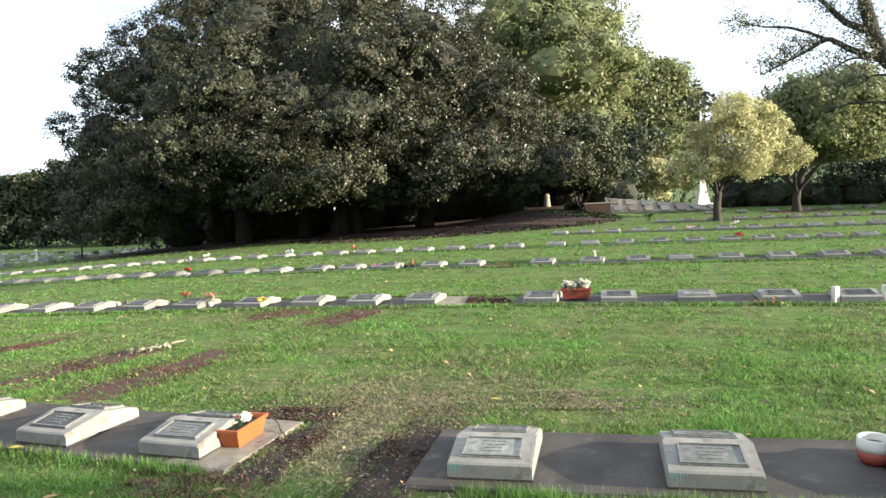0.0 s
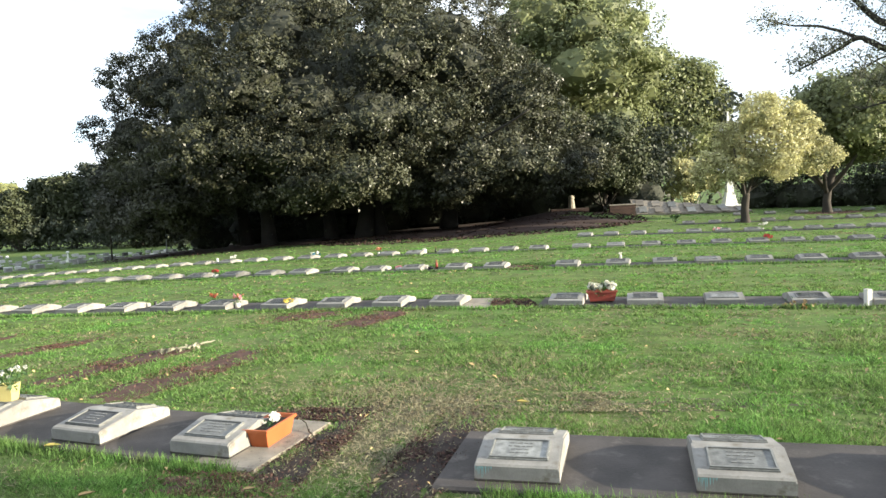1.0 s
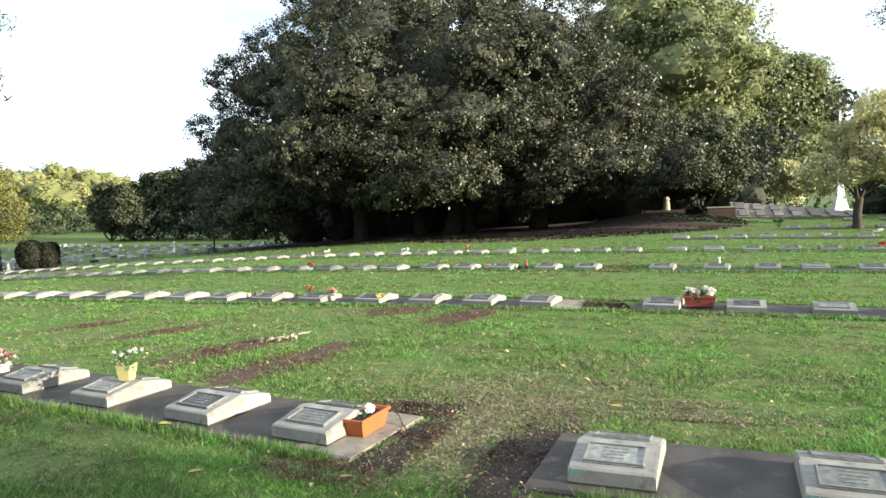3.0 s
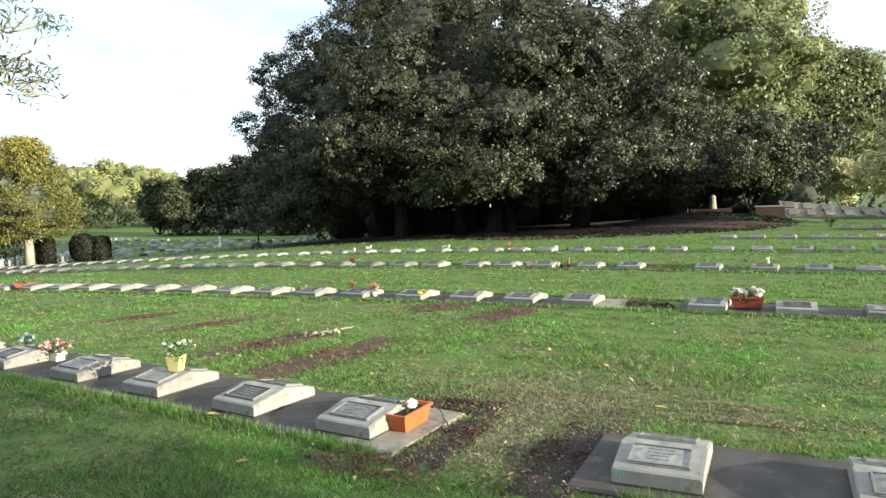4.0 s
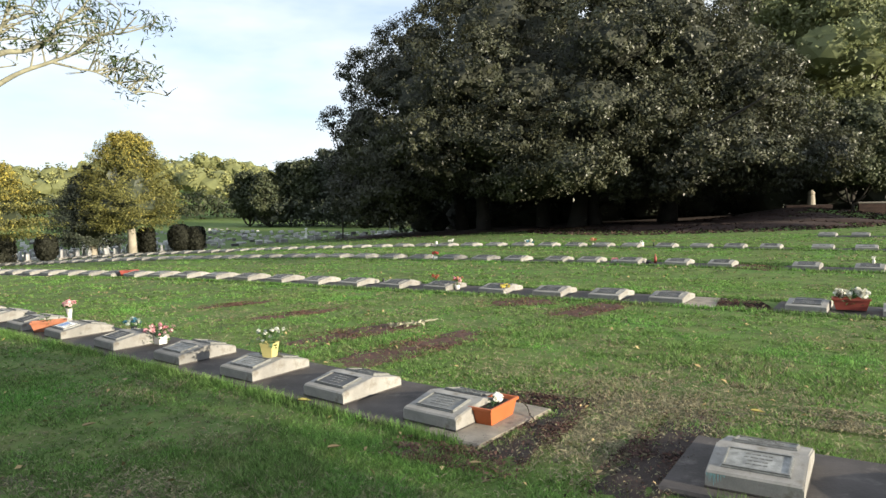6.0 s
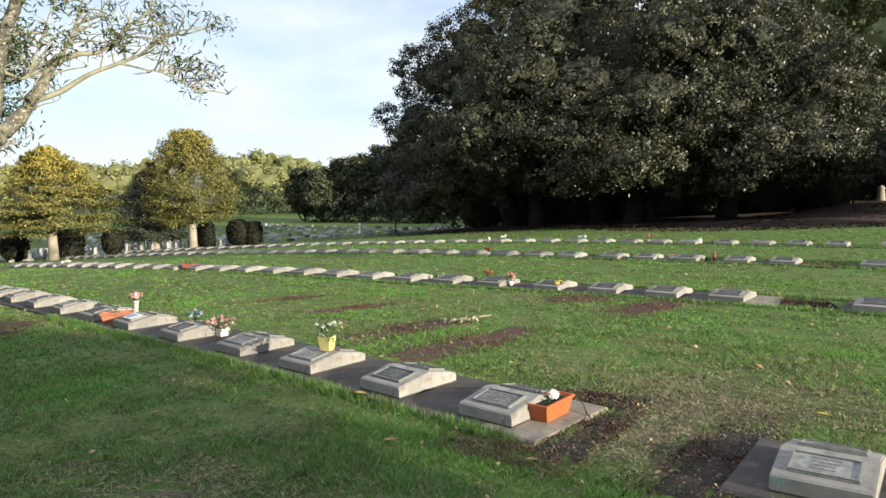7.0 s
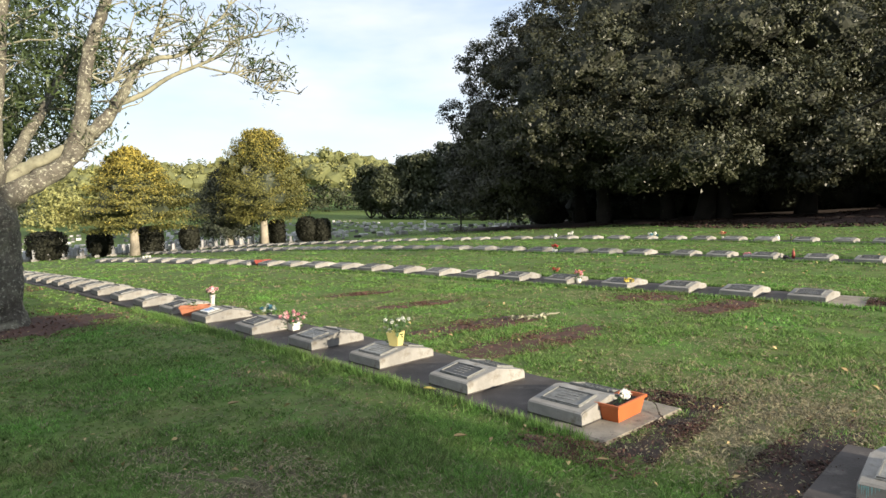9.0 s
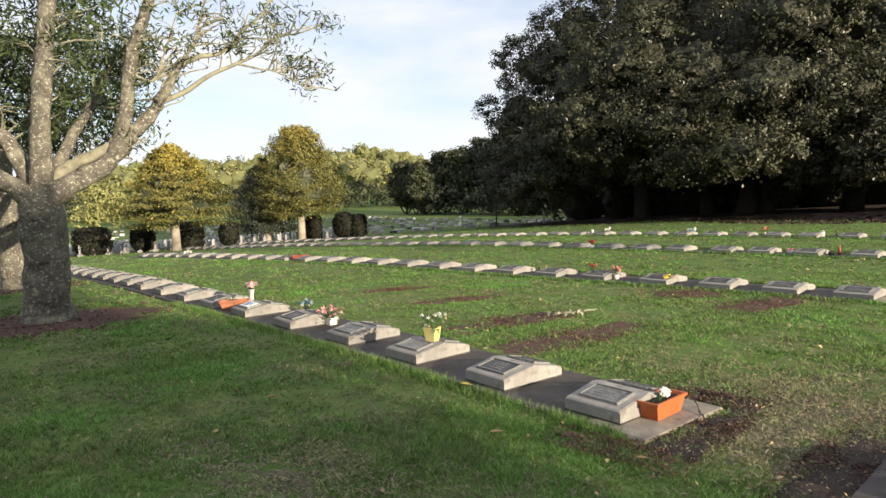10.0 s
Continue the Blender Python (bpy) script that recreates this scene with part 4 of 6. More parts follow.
def conifer(x, y, height, radius, seed, leaf, label, low=0.15, taper=0.8, gold=0.3, tiers=0):
    """A broad conifer: many upswept fronds round a straight pale trunk, over an inner shell coloured dark for the shade
    between them.
    """
    rng = np.random.default_rng(seed)
    g = fall(x, y)
    root = new("conifer")
    root.location = (x, y, g)

    def reach(f):
        return radius * np.minimum(1.0, 0.72 + 1.4 * f) * np.maximum(1 - f, 0.0) ** taper / (0.8 ** taper)
    bm = bmesh.new()
    tube(bm, [(0, 0, -0.1), (0.03, 0, height * 0.12), (0, 0.02, height * 0.4), (0, 0, height * 0.85)], [0.27, 0.22, 0.17, 0.05], 12)
    part("trunk", bm, PALE_BARK, root, smooth=True)
    bm = bmesh.new()
    bmesh.ops.create_icosphere(bm, subdivisions=3, radius=1.0)
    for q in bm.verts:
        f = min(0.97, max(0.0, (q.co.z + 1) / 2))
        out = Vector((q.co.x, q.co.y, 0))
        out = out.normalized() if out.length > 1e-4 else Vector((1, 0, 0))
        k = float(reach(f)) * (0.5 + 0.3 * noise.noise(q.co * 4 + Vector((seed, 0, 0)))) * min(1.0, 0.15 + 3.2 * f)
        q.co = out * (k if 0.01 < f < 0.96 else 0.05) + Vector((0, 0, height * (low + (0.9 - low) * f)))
    part("inner_foliage", bm, SHADE_LEAF, root)
    nb, per = (320, 130) if tiers else (440, 96)
    f = rng.random(nb) ** 0.85
    if tiers:
        f = (np.floor(f * tiers) + rng.uniform(0.0, 0.7, nb)) / tiers
    a = rng.uniform(0, 6.283, nb)
    r = np.maximum(reach(f) * rng.uniform(0.78, 1.14, nb), 0.25)
    z = height * (low + (0.95 - low) * f)
    t = rng.uniform(0.35, 1.0, (nb, per))
    side = rng.normal(size=(nb, per)) * (0.1 + 0.16 * (1.05 - t)) * np.minimum(r, 1.6)[:, None]
    px = np.cos(a)[:, None] * r[:, None] * t - np.sin(a)[:, None] * side
    py = np.sin(a)[:, None] * r[:, None] * t + np.cos(a)[:, None] * side
    lift = (0.02 + 0.55 * f ** 2) if tiers else (0.1 + 0.45 * f)
    pz = z[:, None] + lift[:, None] * np.minimum(r, 1.8)[:, None] * t ** 2 + rng.normal(size=(nb, per)) * (0.055 if tiers else 0.09) - 0.25 * np.abs(side)
    c = np.stack([px, py, pz], 2).reshape(-1, 3)
    nr = np.stack([np.repeat(np.cos(a), per) * 0.7, np.repeat(np.sin(a), per) * 0.7, np.full(nb * per, 0.7)], 1) + rng.normal(size=(nb * per, 3)) * 0.45
    size = rng.uniform(0.08, 0.17, len(c))
    # sprays at the tips and towards the top are gold, the others green
    new_growth = (rng.random((nb, per)) < np.clip((t - 0.62) * 1.5 + (f[:, None] - gold) * 1.3, 0.03, 0.95)).ravel()
    quick_mesh("crown", leaf_array(c[~new_growth], nr[~new_growth], size[~new_growth], rng, 0.36), 4, leaf, root)
    if gold < 1:
        quick_mesh("new_growth", leaf_array(c[new_growth], nr[new_growth], size[new_growth], rng, 0.36), 4, GOLD_LEAF, root, "golden sprays")
    return tagged(root, label, "tree")


conifer(-30.3, 23.0, 5.6, 3.4, 41, CONIFER_GREEN, "bushy golden conifer with a pale trunk on the lawn", 0.23, 0.85, 0.5, 13)
conifer(-28.8, 30.6, 6.8, 2.9, 42, CONIFER_GREEN, "rounded golden conifer with a pale trunk", 0.2, 0.5, 0.78)
conifer(-31.4, 30.4, 5.2, 2.4, 43, SHADE_LEAF, "dark shaded conifer behind the golden one", 0.12, 0.8, 1.0)
# Shade on these far trees is put into their dark leaf colours.
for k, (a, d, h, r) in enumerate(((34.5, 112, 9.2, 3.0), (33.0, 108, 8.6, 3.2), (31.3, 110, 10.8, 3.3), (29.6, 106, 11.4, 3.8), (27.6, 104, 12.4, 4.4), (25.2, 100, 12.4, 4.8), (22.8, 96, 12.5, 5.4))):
    simple_tree("shaded_tree", "dark shaded woodland tree beyond the graves", -d * math.sin(radians(a)), d * math.cos(radians(a)), h, r, FOOT_LEAF if k < 4 else SHADE_LEAF, DARK_BARK, 51 + k, 11000, 0.38, 18, 0.02, clump=0.42, core=3000)


def woodland(name, label, places, leaf, seed, per, size, clump):
    """A belt of distant trees in one mesh."""
    rng = np.random.default_rng(seed)
    lobes = []
    for x, y, h, r in places:
        g = fall(x, y)
        for k in range(5):
            q = r * rng.uniform(0.45, 0.75)
            lobes.append((x + rng.uniform(-0.6, 0.6) * r, y + rng.uniform(-0.6, 0.6) * r, g + h * rng.uniform(0.35, 0.85), q, q, max(q * 0.8, h * 0.22)))
        lobes.append((x, y, g + h * 0.3, r * 0.95, r * 0.95, h * 0.36))
    v = lobes_to_leaves(lobes, per * len(places), size, rng, clump, 20)
    core = per * len(places) // (2 if size < 0.55 else 6)
    lb = np.array(lobes)
    pick = rng.integers(0, len(lb), core)
    c = lb[pick, :3] + rng.normal(size=(core, 3)) * lb[pick, 3:] * 0.3
    v = np.concatenate([v, leaf_array(c, rng.normal(size=(core, 3)), np.maximum(size, lb[pick, 3] * 0.15), rng, 0.8)])
    ob = quick_mesh(name, v, 4, leaf)
    if size < 0.3:                         # inside of low growth, coloured dark for the shade in its gaps
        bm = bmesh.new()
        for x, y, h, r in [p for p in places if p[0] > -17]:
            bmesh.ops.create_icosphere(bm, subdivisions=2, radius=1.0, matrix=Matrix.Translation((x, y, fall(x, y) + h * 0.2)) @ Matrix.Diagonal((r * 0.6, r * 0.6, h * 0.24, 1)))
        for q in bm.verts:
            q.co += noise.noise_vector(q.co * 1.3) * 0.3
        part("inner_foliage", bm, INNER_SHADE, ob)
    if size > 0.9:                         # the close canopy of the far hills
        bm = bmesh.new()
        for lb in lobes[::2]:
            bmesh.ops.create_icosphere(bm, subdivisions=2, radius=1.0, matrix=Matrix.Translation(lb[:3]) @ Matrix.Diagonal((lb[3] * 0.8, lb[4] * 0.8, lb[5] * 0.85, 1)))
        for q in bm.verts:
            q.co += noise.noise_vector(q.co * 0.5) * 1.1
        part("canopy", bm, HILL_CANOPY, ob)
    tagged(ob, label, "woodland", kind="stuff")


wr = random.Random(15)
# The next four belts carry their shade in a darker leaf colour.
woodland("shaded_woodland", "dark shaded woodland behind the fig tree", [(x + wr.uniform(-1, 1), 57 + wr.uniform(-2, 3), wr.uniform(8, 12), 4.5) for x in range(-21, 21, 3)], SHADE_LEAF, 61, 2600, 0.5, 0.6)
# Undergrowth added so that the gap under the fig stays dark.
woodland("undergrowth", "dark undergrowth added to close the gap below the fig tree", [(x + wr.uniform(-1, 1), 47 + wr.uniform(-2, 2), wr.uniform(4, 6), 2.4) for x in range(-17, 13, 1)], SHADE_LEAF, 62, 1400, 0.24, 0.3)
woodland("thicket", "dark low growth below the shaded trees", [(-62 + 1.9 * k, 94 - 0.85 * k + wr.uniform(-0.8, 0.8), wr.uniform(2.6, 4.4), 2.4) for k in range(17)], SHADE_LEAF, 68, 900, 0.4, 0.45)
woodland("boundary_woodland", "woodland along the far side of the lawn, shade in its leaf colour", [(17.3 + 0.62 * k, 42.0 - k * 0.64 + wr.uniform(-0.5, 0.5), wr.uniform(2.6, 3.4), 1.4) for k in range(30)], SHADE_LEAF, 63, 1500, 0.17, 0.22)
woodland("hill_woodland", "sunlit woodland covering the far hills", [(-d * math.sin(radians(a)), d * math.cos(radians(a)), wr.uniform(4, 8), wr.uniform(3.6, 6)) for a in range(4, 80) for d in (190 + wr.uniform(-8, 8), 218 + wr.uniform(-12, 12), 258 + wr.uniform(-18, 18))], HILL_LEAF, 64, 480, 1.0, 0.8)
# Unseen tree belt, added to block sky light from the marker fronts.
woodland("rear_woodland", "unseen trees added behind the viewer to block sky light", [(-34 + 3 * k, -13.5 + wr.uniform(-1, 1), wr.uniform(9, 12), 3.4) for k in range(16)], SHADE_LEAF, 67, 500, 0.6, 0.6)
woodland("hill_woodland", "dark trees at the foot of the hills", [(-d * math.sin(radians(a)), d * math.cos(radians(a)), wr.uniform(3.2, 4.6), 3.6) for a in range(24, 64, 1) for d in (140 + wr.uniform(-5, 5),)], FOOT_LEAF, 65, 800, 0.6, 0.6)
woodland("hill_woodland", "pale yellow-green trees on the valley side", [(-d * math.sin(radians(a)), d * math.cos(radians(a)), wr.uniform(3.5, 6), wr.uniform(2.5, 4)) for a in range(54, 72, 4) for d in (108 + wr.uniform(-12, 12),)], HILL_LEAF, 66, 2600, 0.4, 0.5)


# the two lichen-covered trees by the near row: a plane facing the lawn, axes along and up
TREE_AT, ACROSS, AWAY = Vector((-10.07, 5.24, 0)), Vector((0.48, 0.877, 0)), Vector((-0.877, 0.48, 0))


def lichen_tree(at, seed, full, hand=1):
    rr, rng = random.Random(seed), np.random.default_rng(seed)
    g = fall(at.x, at.y)
    base = Vector((at.x, at.y, g))

    def P(u, z, w=0.0):
        return base + ACROSS * u * hand + AWAY * w + Vector((0, 0, z))
    root = new("lichen_tree")
    root.location = base

    def limb(pts, r0, r1, name="limb"):
        bm = bmesh.new()
        line = smooth_line([P(*p) - base for p in pts], 5, min(0.012, r1 * 0.4), rr)
        k = len(line)
        tube(bm, line, [(r0 + (r1 - r0) * (i / (k - 1)) ** 0.8) * rr.uniform(0.93, 1.07) for i in range(k)], 14 if r0 > 0.05 else 6)
        if r0 > 0.05:
            for q in bm.verts:
                q.co += noise.noise_vector(q.co * 8.0) * r0 * 0.13
        part(name, bm, BARK if r0 > 0.1 else PALE_TWIG, root, smooth=True)
        return line
    bm = bmesh.new()
    line = smooth_line([P(0.02, -0.15) - base, P(0.02, 0.25) - base, P(0.05, 0.75) - base, P(0.03, 1.35) - base, P(0.05, 1.8) - base], 10, 0.004, rr)
    prof = np.interp(np.linspace(0, 16, len(line)), range(17), [0.45, 0.4, 0.35, 0.325, 0.305, 0.3, 0.295, 0.29, 0.285, 0.285, 0.29, 0.295, 0.3, 0.3, 0.28, 0.25, 0.2])
    tube(bm, line, list(prof), 30)
    for q in bm.verts:
        out = Vector((q.co.x, q.co.y, 0)).normalized()
        q.co += out * (0.035 * noise.noise(q.co * 3.2) + 0.022 * noise.noise(Vector((q.co.x * 9, q.co.y * 9, q.co.z * 4))) + 0.012 * noise.noise(q.co * 22))
    part("trunk", bm, BARK, root, smooth=True)
    twigs = []
    twigs.append(limb([(0.09, 1.62), (0.35, 1.86), (0.72, 2.07), (1.03, 2.31), (1.27, 2.59), (1.55, 2.92), (1.72, 3.16), (1.9, 3.5), (2.03, 3.7)], 0.18, 0.05))
    twigs.append(limb([(2.0, 3.66), (2.3, 3.8), (2.54, 3.84), (2.79, 4.01), (2.96, 4.23), (3.3, 4.53), (3.5, 4.9)], 0.05, 0.012))
    twigs.append(limb([(1.7, 3.1), (2.04, 3.25), (2.41, 3.51), (2.85, 3.72), (3.19, 3.9), (3.44, 4.15), (3.93, 4.28), (4.4, 4.5)], 0.048, 0.008))
    twigs.append(limb([(1.0, 2.28), (1.12, 2.59), (1.23, 3.07), (1.3, 3.56), (1.44, 4.05), (1.62, 4.54), (1.8, 5.3)], 0.115, 0.07))
    limb([(0.1, 1.75, 0.1), (0.35, 2.1, 0.2), (0.62, 2.27, 0.1), (0.92, 2.41, 0.05), (1.1, 2.62)], 0.1, 0.07)
    twigs.append(limb([(0.06, 1.7), (0.08, 2.43), (0.17, 3.28), (0.26, 3.97), (0.4, 5.0)], 0.16, 0.1))
    twigs.append(limb([(-0.04, 1.65), (-0.35, 1.97), (-0.95, 2.25), (-1.8, 2.9)], 0.16, 0.08))
    twigs.append(limb([(-0.02, 1.8, 0.2), (-0.3, 2.5, 0.4), (-0.7, 3.0, 0.7), (-1.3, 4.2, 1.0)], 0.14, 0.06))
    twigs.append(limb([(0.1, 1.8, 0.1), (0.5, 2.6, 0.8), (0.9, 3.3, 1.6), (1.4, 4.3, 2.4)], 0.11, 0.05))
    twigs.append(limb([(2.0, 3.64), (2.2, 3.95), (2.35, 4.4), (2.5, 4.9)], 0.035, 0.012))
    twigs.append(limb([(1.3, 3.5), (1.6, 3.4), (1.75, 3.7), (2.0, 4.4)], 0.03, 0.01))
    twigs.append(limb([(2.85, 3.72), (3.2, 3.66), (3.45, 3.63), (3.75, 3.5), (4.0, 3.36)], 0.022, 0.005))
    # fine crooked twigs
    bm = bmesh.new()
    tips = []
    for line in twigs:
        for k in range(17):
            p = Vector(line[rr.randrange(len(line) // 3, len(line))])
            if p.z < 2.2:
                continue
            d = Vector((rr.uniform(-1, 1), rr.uniform(-1, 1), rr.uniform(-0.1, 1))) + ACROSS * 0.6 * hand
            q = p + d * rr.uniform(0.15, 0.45)
            e = q + Vector((rr.uniform(-1, 1), rr.uniform(-1, 1), rr.uniform(-0.4, 0.8))) * 0.28
            tube(bm, smooth_line([p, (p + q) / 2 + Vector((0.02, 0.02, 0.03)), q, e], 2, 0.008, rr), [0.016, 0.014, 0.012, 0.01, 0.008, 0.006, 0.003], 5)
            for j in range(2):
                h = q.lerp(e, rr.random()) + Vector((rr.uniform(-1, 1), rr.uniform(-1, 1), rr.uniform(-0.3, 0.8))) * 0.16
                tube(bm, [q, q.lerp(h, 0.5) + Vector((0.01, 0.01, 0.015)), h], [0.007, 0.005, 0.002], 4)
            if k < 9:
                tips += [q, e]
    tagged(part("branchwork", bm, PALE_TWIG, root), kind="stuff")
    # sprays of narrow leaves at the ends, and the fuller crown behind
    sprays = [P(u, z, rr.uniform(-0.2, 0.3)) - base for u, z in ((2.5, 3.92), (2.8, 4.12), (2.3, 4.4), (3.28, 4.23), (3.5, 4.15), (3.62, 4.36), (4.3, 4.58), (4.45, 4.45), (3.68, 3.82), (3.88, 3.57), (4.02, 3.38), (3.75, 3.7), (2.85, 4.5), (1.9, 4.1), (2.05, 4.5), (1.65, 4.0), (1.45, 3.4))]
    sprays += [t for t in tips if rr.random() < 0.42]
    cs, ns = [], []
    for s in sprays:
        k = rr.randrange(22, 40)
        cs.append(np.array(s) + rng.normal(size=(k, 3)) * 0.095)
        ns.append(rng.normal(size=(k, 3)) + np.array([0, 0, 0.6]))
    c, nr = np.concatenate(cs), np.concatenate(ns)
    v = [leaf_array(c, nr, rng.uniform(0.08, 0.17, len(c)), rng, 0.2)]
    lobes = []
    for k in range(120):
        u, w = rr.uniform(-2.6, 1.6), rr.uniform(0.4, 3.4)
        lobes.append((*(P(u, rr.uniform(2.7, 5.6) + max(0, -u) * 0.1, w) - base), 0.45, 0.45, 0.36))
    lb = np.array(lobes)
    n = 15000 if full else 9000
    c = lb[rng.integers(0, len(lb), n), :3] + rng.normal(size=(n, 3)) * np.array([0.24, 0.24, 0.2])
    v.append(leaf_array(c, rng.normal(size=(n, 3)) + np.array([0, 0, 0.4]), rng.uniform(0.1, 0.2, n), rng, 0.24))
    quick_mesh("crown", np.concatenate(v), 4, GUM_LEAF, root)
    tagged(root, "spreading tree with lichen-covered grey limbs and sparse narrow leaves", "tree", "trees by the near row")


lichen_tree(TREE_AT, 71, True)
lichen_tree(Vector((-15.24, 7.54, 0)), 72, False, -1)


def overhanging_tree():
    """The tree at the edge of the lawn whose dark branches reach over it."""
    rr, rng = random.Random(81), np.random.default_rng(81)
    x0, y0 = 10.6, 13.2
    base = Vector((x0, y0, fall(x0, y0)))
    root = new("overhanging_tree")
    root.location = base
    lines = [([(10.6, 13.2, -0.1), (10.5, 13.3, 1.2), (10.2, 13.6, 2.4), (9.5, 14.1, 3.4), (9.14, 14.34, 3.92), (8.95, 14.45, 4.41), (8.81, 14.54, 5.11), (8.6, 14.7, 6.4)], 0.24, 0.1),
             ([(9.1, 14.36, 3.86), (8.56, 14.69, 4.19), (8.25, 14.86, 4.42), (7.93, 15.04, 4.26), (7.64, 15.18, 4.1), (7.1, 15.43, 3.84)], 0.08, 0.01),
             ([(8.85, 14.5, 4.5), (8.48, 14.73, 4.78), (8.1, 14.9, 5.3)], 0.09, 0.04),
             ([(9.07, 14.38, 3.85), (8.65, 14.64, 3.97), (8.38, 14.79, 3.82), (8.25, 14.84, 3.66)], 0.03, 0.008),
             ([(9.39, 14.17, 3.5), (8.97, 14.44, 3.57), (8.82, 14.53, 3.47), (8.5, 14.69, 3.38)], 0.03, 0.008),
             ([(10.2, 13.6, 2.6), (9.4, 14.2, 2.95), (8.7, 14.6, 3.05), (8.2, 14.9, 2.95)], 0.05, 0.01),
             ([(8.25, 14.86, 4.42), (7.7, 15.2, 4.75), (7.2, 15.4, 4.85), (6.8, 15.6, 5.0)], 0.04, 0.008),
             ([(10.4, 13.3, 1.9), (11.4, 13.0, 3.4), (12.0, 12.6, 5.0)], 0.16, 0.06)]
    pts = []
    for k, (line, r0, r1) in enumerate(lines):
        bm = bmesh.new()
        ln = smooth_line([Vector(p) - base for p in line], 5, min(0.02, r0 * 0.15), rr)
        n = len(ln)
        tube(bm, ln, [r0 + (r1 - r0) * i / (n - 1) for i in range(n)], 8)
        part("trunk" if k == 0 else "limb", bm, DARK_BARK, root, smooth=True)
        pts += ln[n // 2:]
    bm = bmesh.new()
    spr = []
    for k in range(130):
        p = Vector(pts[rr.randrange(len(pts))])
        d = Vector((rr.uniform(-1.1, 0.3), rr.uniform(-0.6, 0.6), rr.uniform(-0.2, 0.8))) * rr.uniform(0.25, 0.85)
        tube(bm, smooth_line([p, p + d * 0.5 + Vector((0, 0, 0.05)), p + d], 2, 0.015, rr), [0.012, 0.009, 0.007, 0.005, 0.003], 5)
        spr += [p + d * f for f in (0.4, 0.6, 0.8, 1.0)]
    tagged(part("branchwork", bm, DARK_BARK, root), kind="stuff")
    c = np.concatenate([np.array(s) + rng.normal(size=(11, 3)) * 0.11 for s in spr if s.z > 3.45])
    lobes = [(*(Vector((rr.uniform(10.6, 14), rr.uniform(10, 13.5), rr.uniform(4.4, 8))) - base), 0.9, 0.9, 0.7) for k in range(26)]
    v = np.concatenate([leaf_array(c, rng.normal(size=c.shape), rng.uniform(0.04, 0.085, len(c)), rng, 0.5), lobes_to_leaves(lobes, 9000, 0.11, rng, 0.14, 24, None, 0.8)])
    quick_mesh("crown", v, 4, THIN_LEAF, root)
    tagged(root, "tree with dark crooked branches and small leaves over the lawn", "tree")


overhanging_tree()


# ---- memorials ----
def cenotaph(x, y):
    g = fall(x, y)
    root = new("cenotaph")
    root.location = (x, y, g)
    bm = bmesh.new()
    box_bm(-0.54, 0.54, -0.54, 0.54, 0, 0.12, 0.02, bm)
    part("step", bm, STONE_WHITE, root)
    def taper(name, w0, w1, z0, z1):
        b = bmesh.new()
        vs = [b.verts.new((sx * w, sy * w, z)) for w, z in ((w0, z0), (w1, z1)) for sx, sy in ((-1, -1), (1, -1), (1, 1), (-1, 1))]
        for f in ((0, 1, 5, 4), (1, 2, 6, 5), (2, 3, 7, 6), (3, 0, 4, 7), (3, 2, 1, 0), (4, 5, 6, 7)):
            b.faces.new([vs[i] for i in f])
        part(name, b, STONE_WHITE, root)
    taper("plinth", 0.42, 0.25, 0.12, 0.9)
    taper("die", 0.23, 0.15, 0.9, 2.1)
    taper("shaft", 0.11, 0.08, 2.1, 5.0)
    taper("finial", 0.1, 0.03, 5.0, 6.2)
    tagged(root, "white painted stone cenotaph with a tapering shaft", "monument")


cenotaph(17.5, 46.8)


def flagpole(x, y, h, label, r=0.05, m=None):
    root = new("flagpole")
    root.location = (x, y, fall(x, y))
    part("pole", lathe([(r * 2, 0), (r * 2, 0.15), (r, 0.17), (r * 0.6, h)], 10), m or STEEL, root)
    part("cap", lathe([(r, 0), (r * 1.6, 0.06), (r, 0.14), (0.01, 0.16)], 8, None, 0, 0, h), m or STEEL, root)
    tagged(root, label, "pole")


flagpole(19.4, 48.5, 7.0, "slim grey flagpole near the cenotaph")
flagpole(20.2, 49.5, 6.4, "slim grey flagpole near the cenotaph")


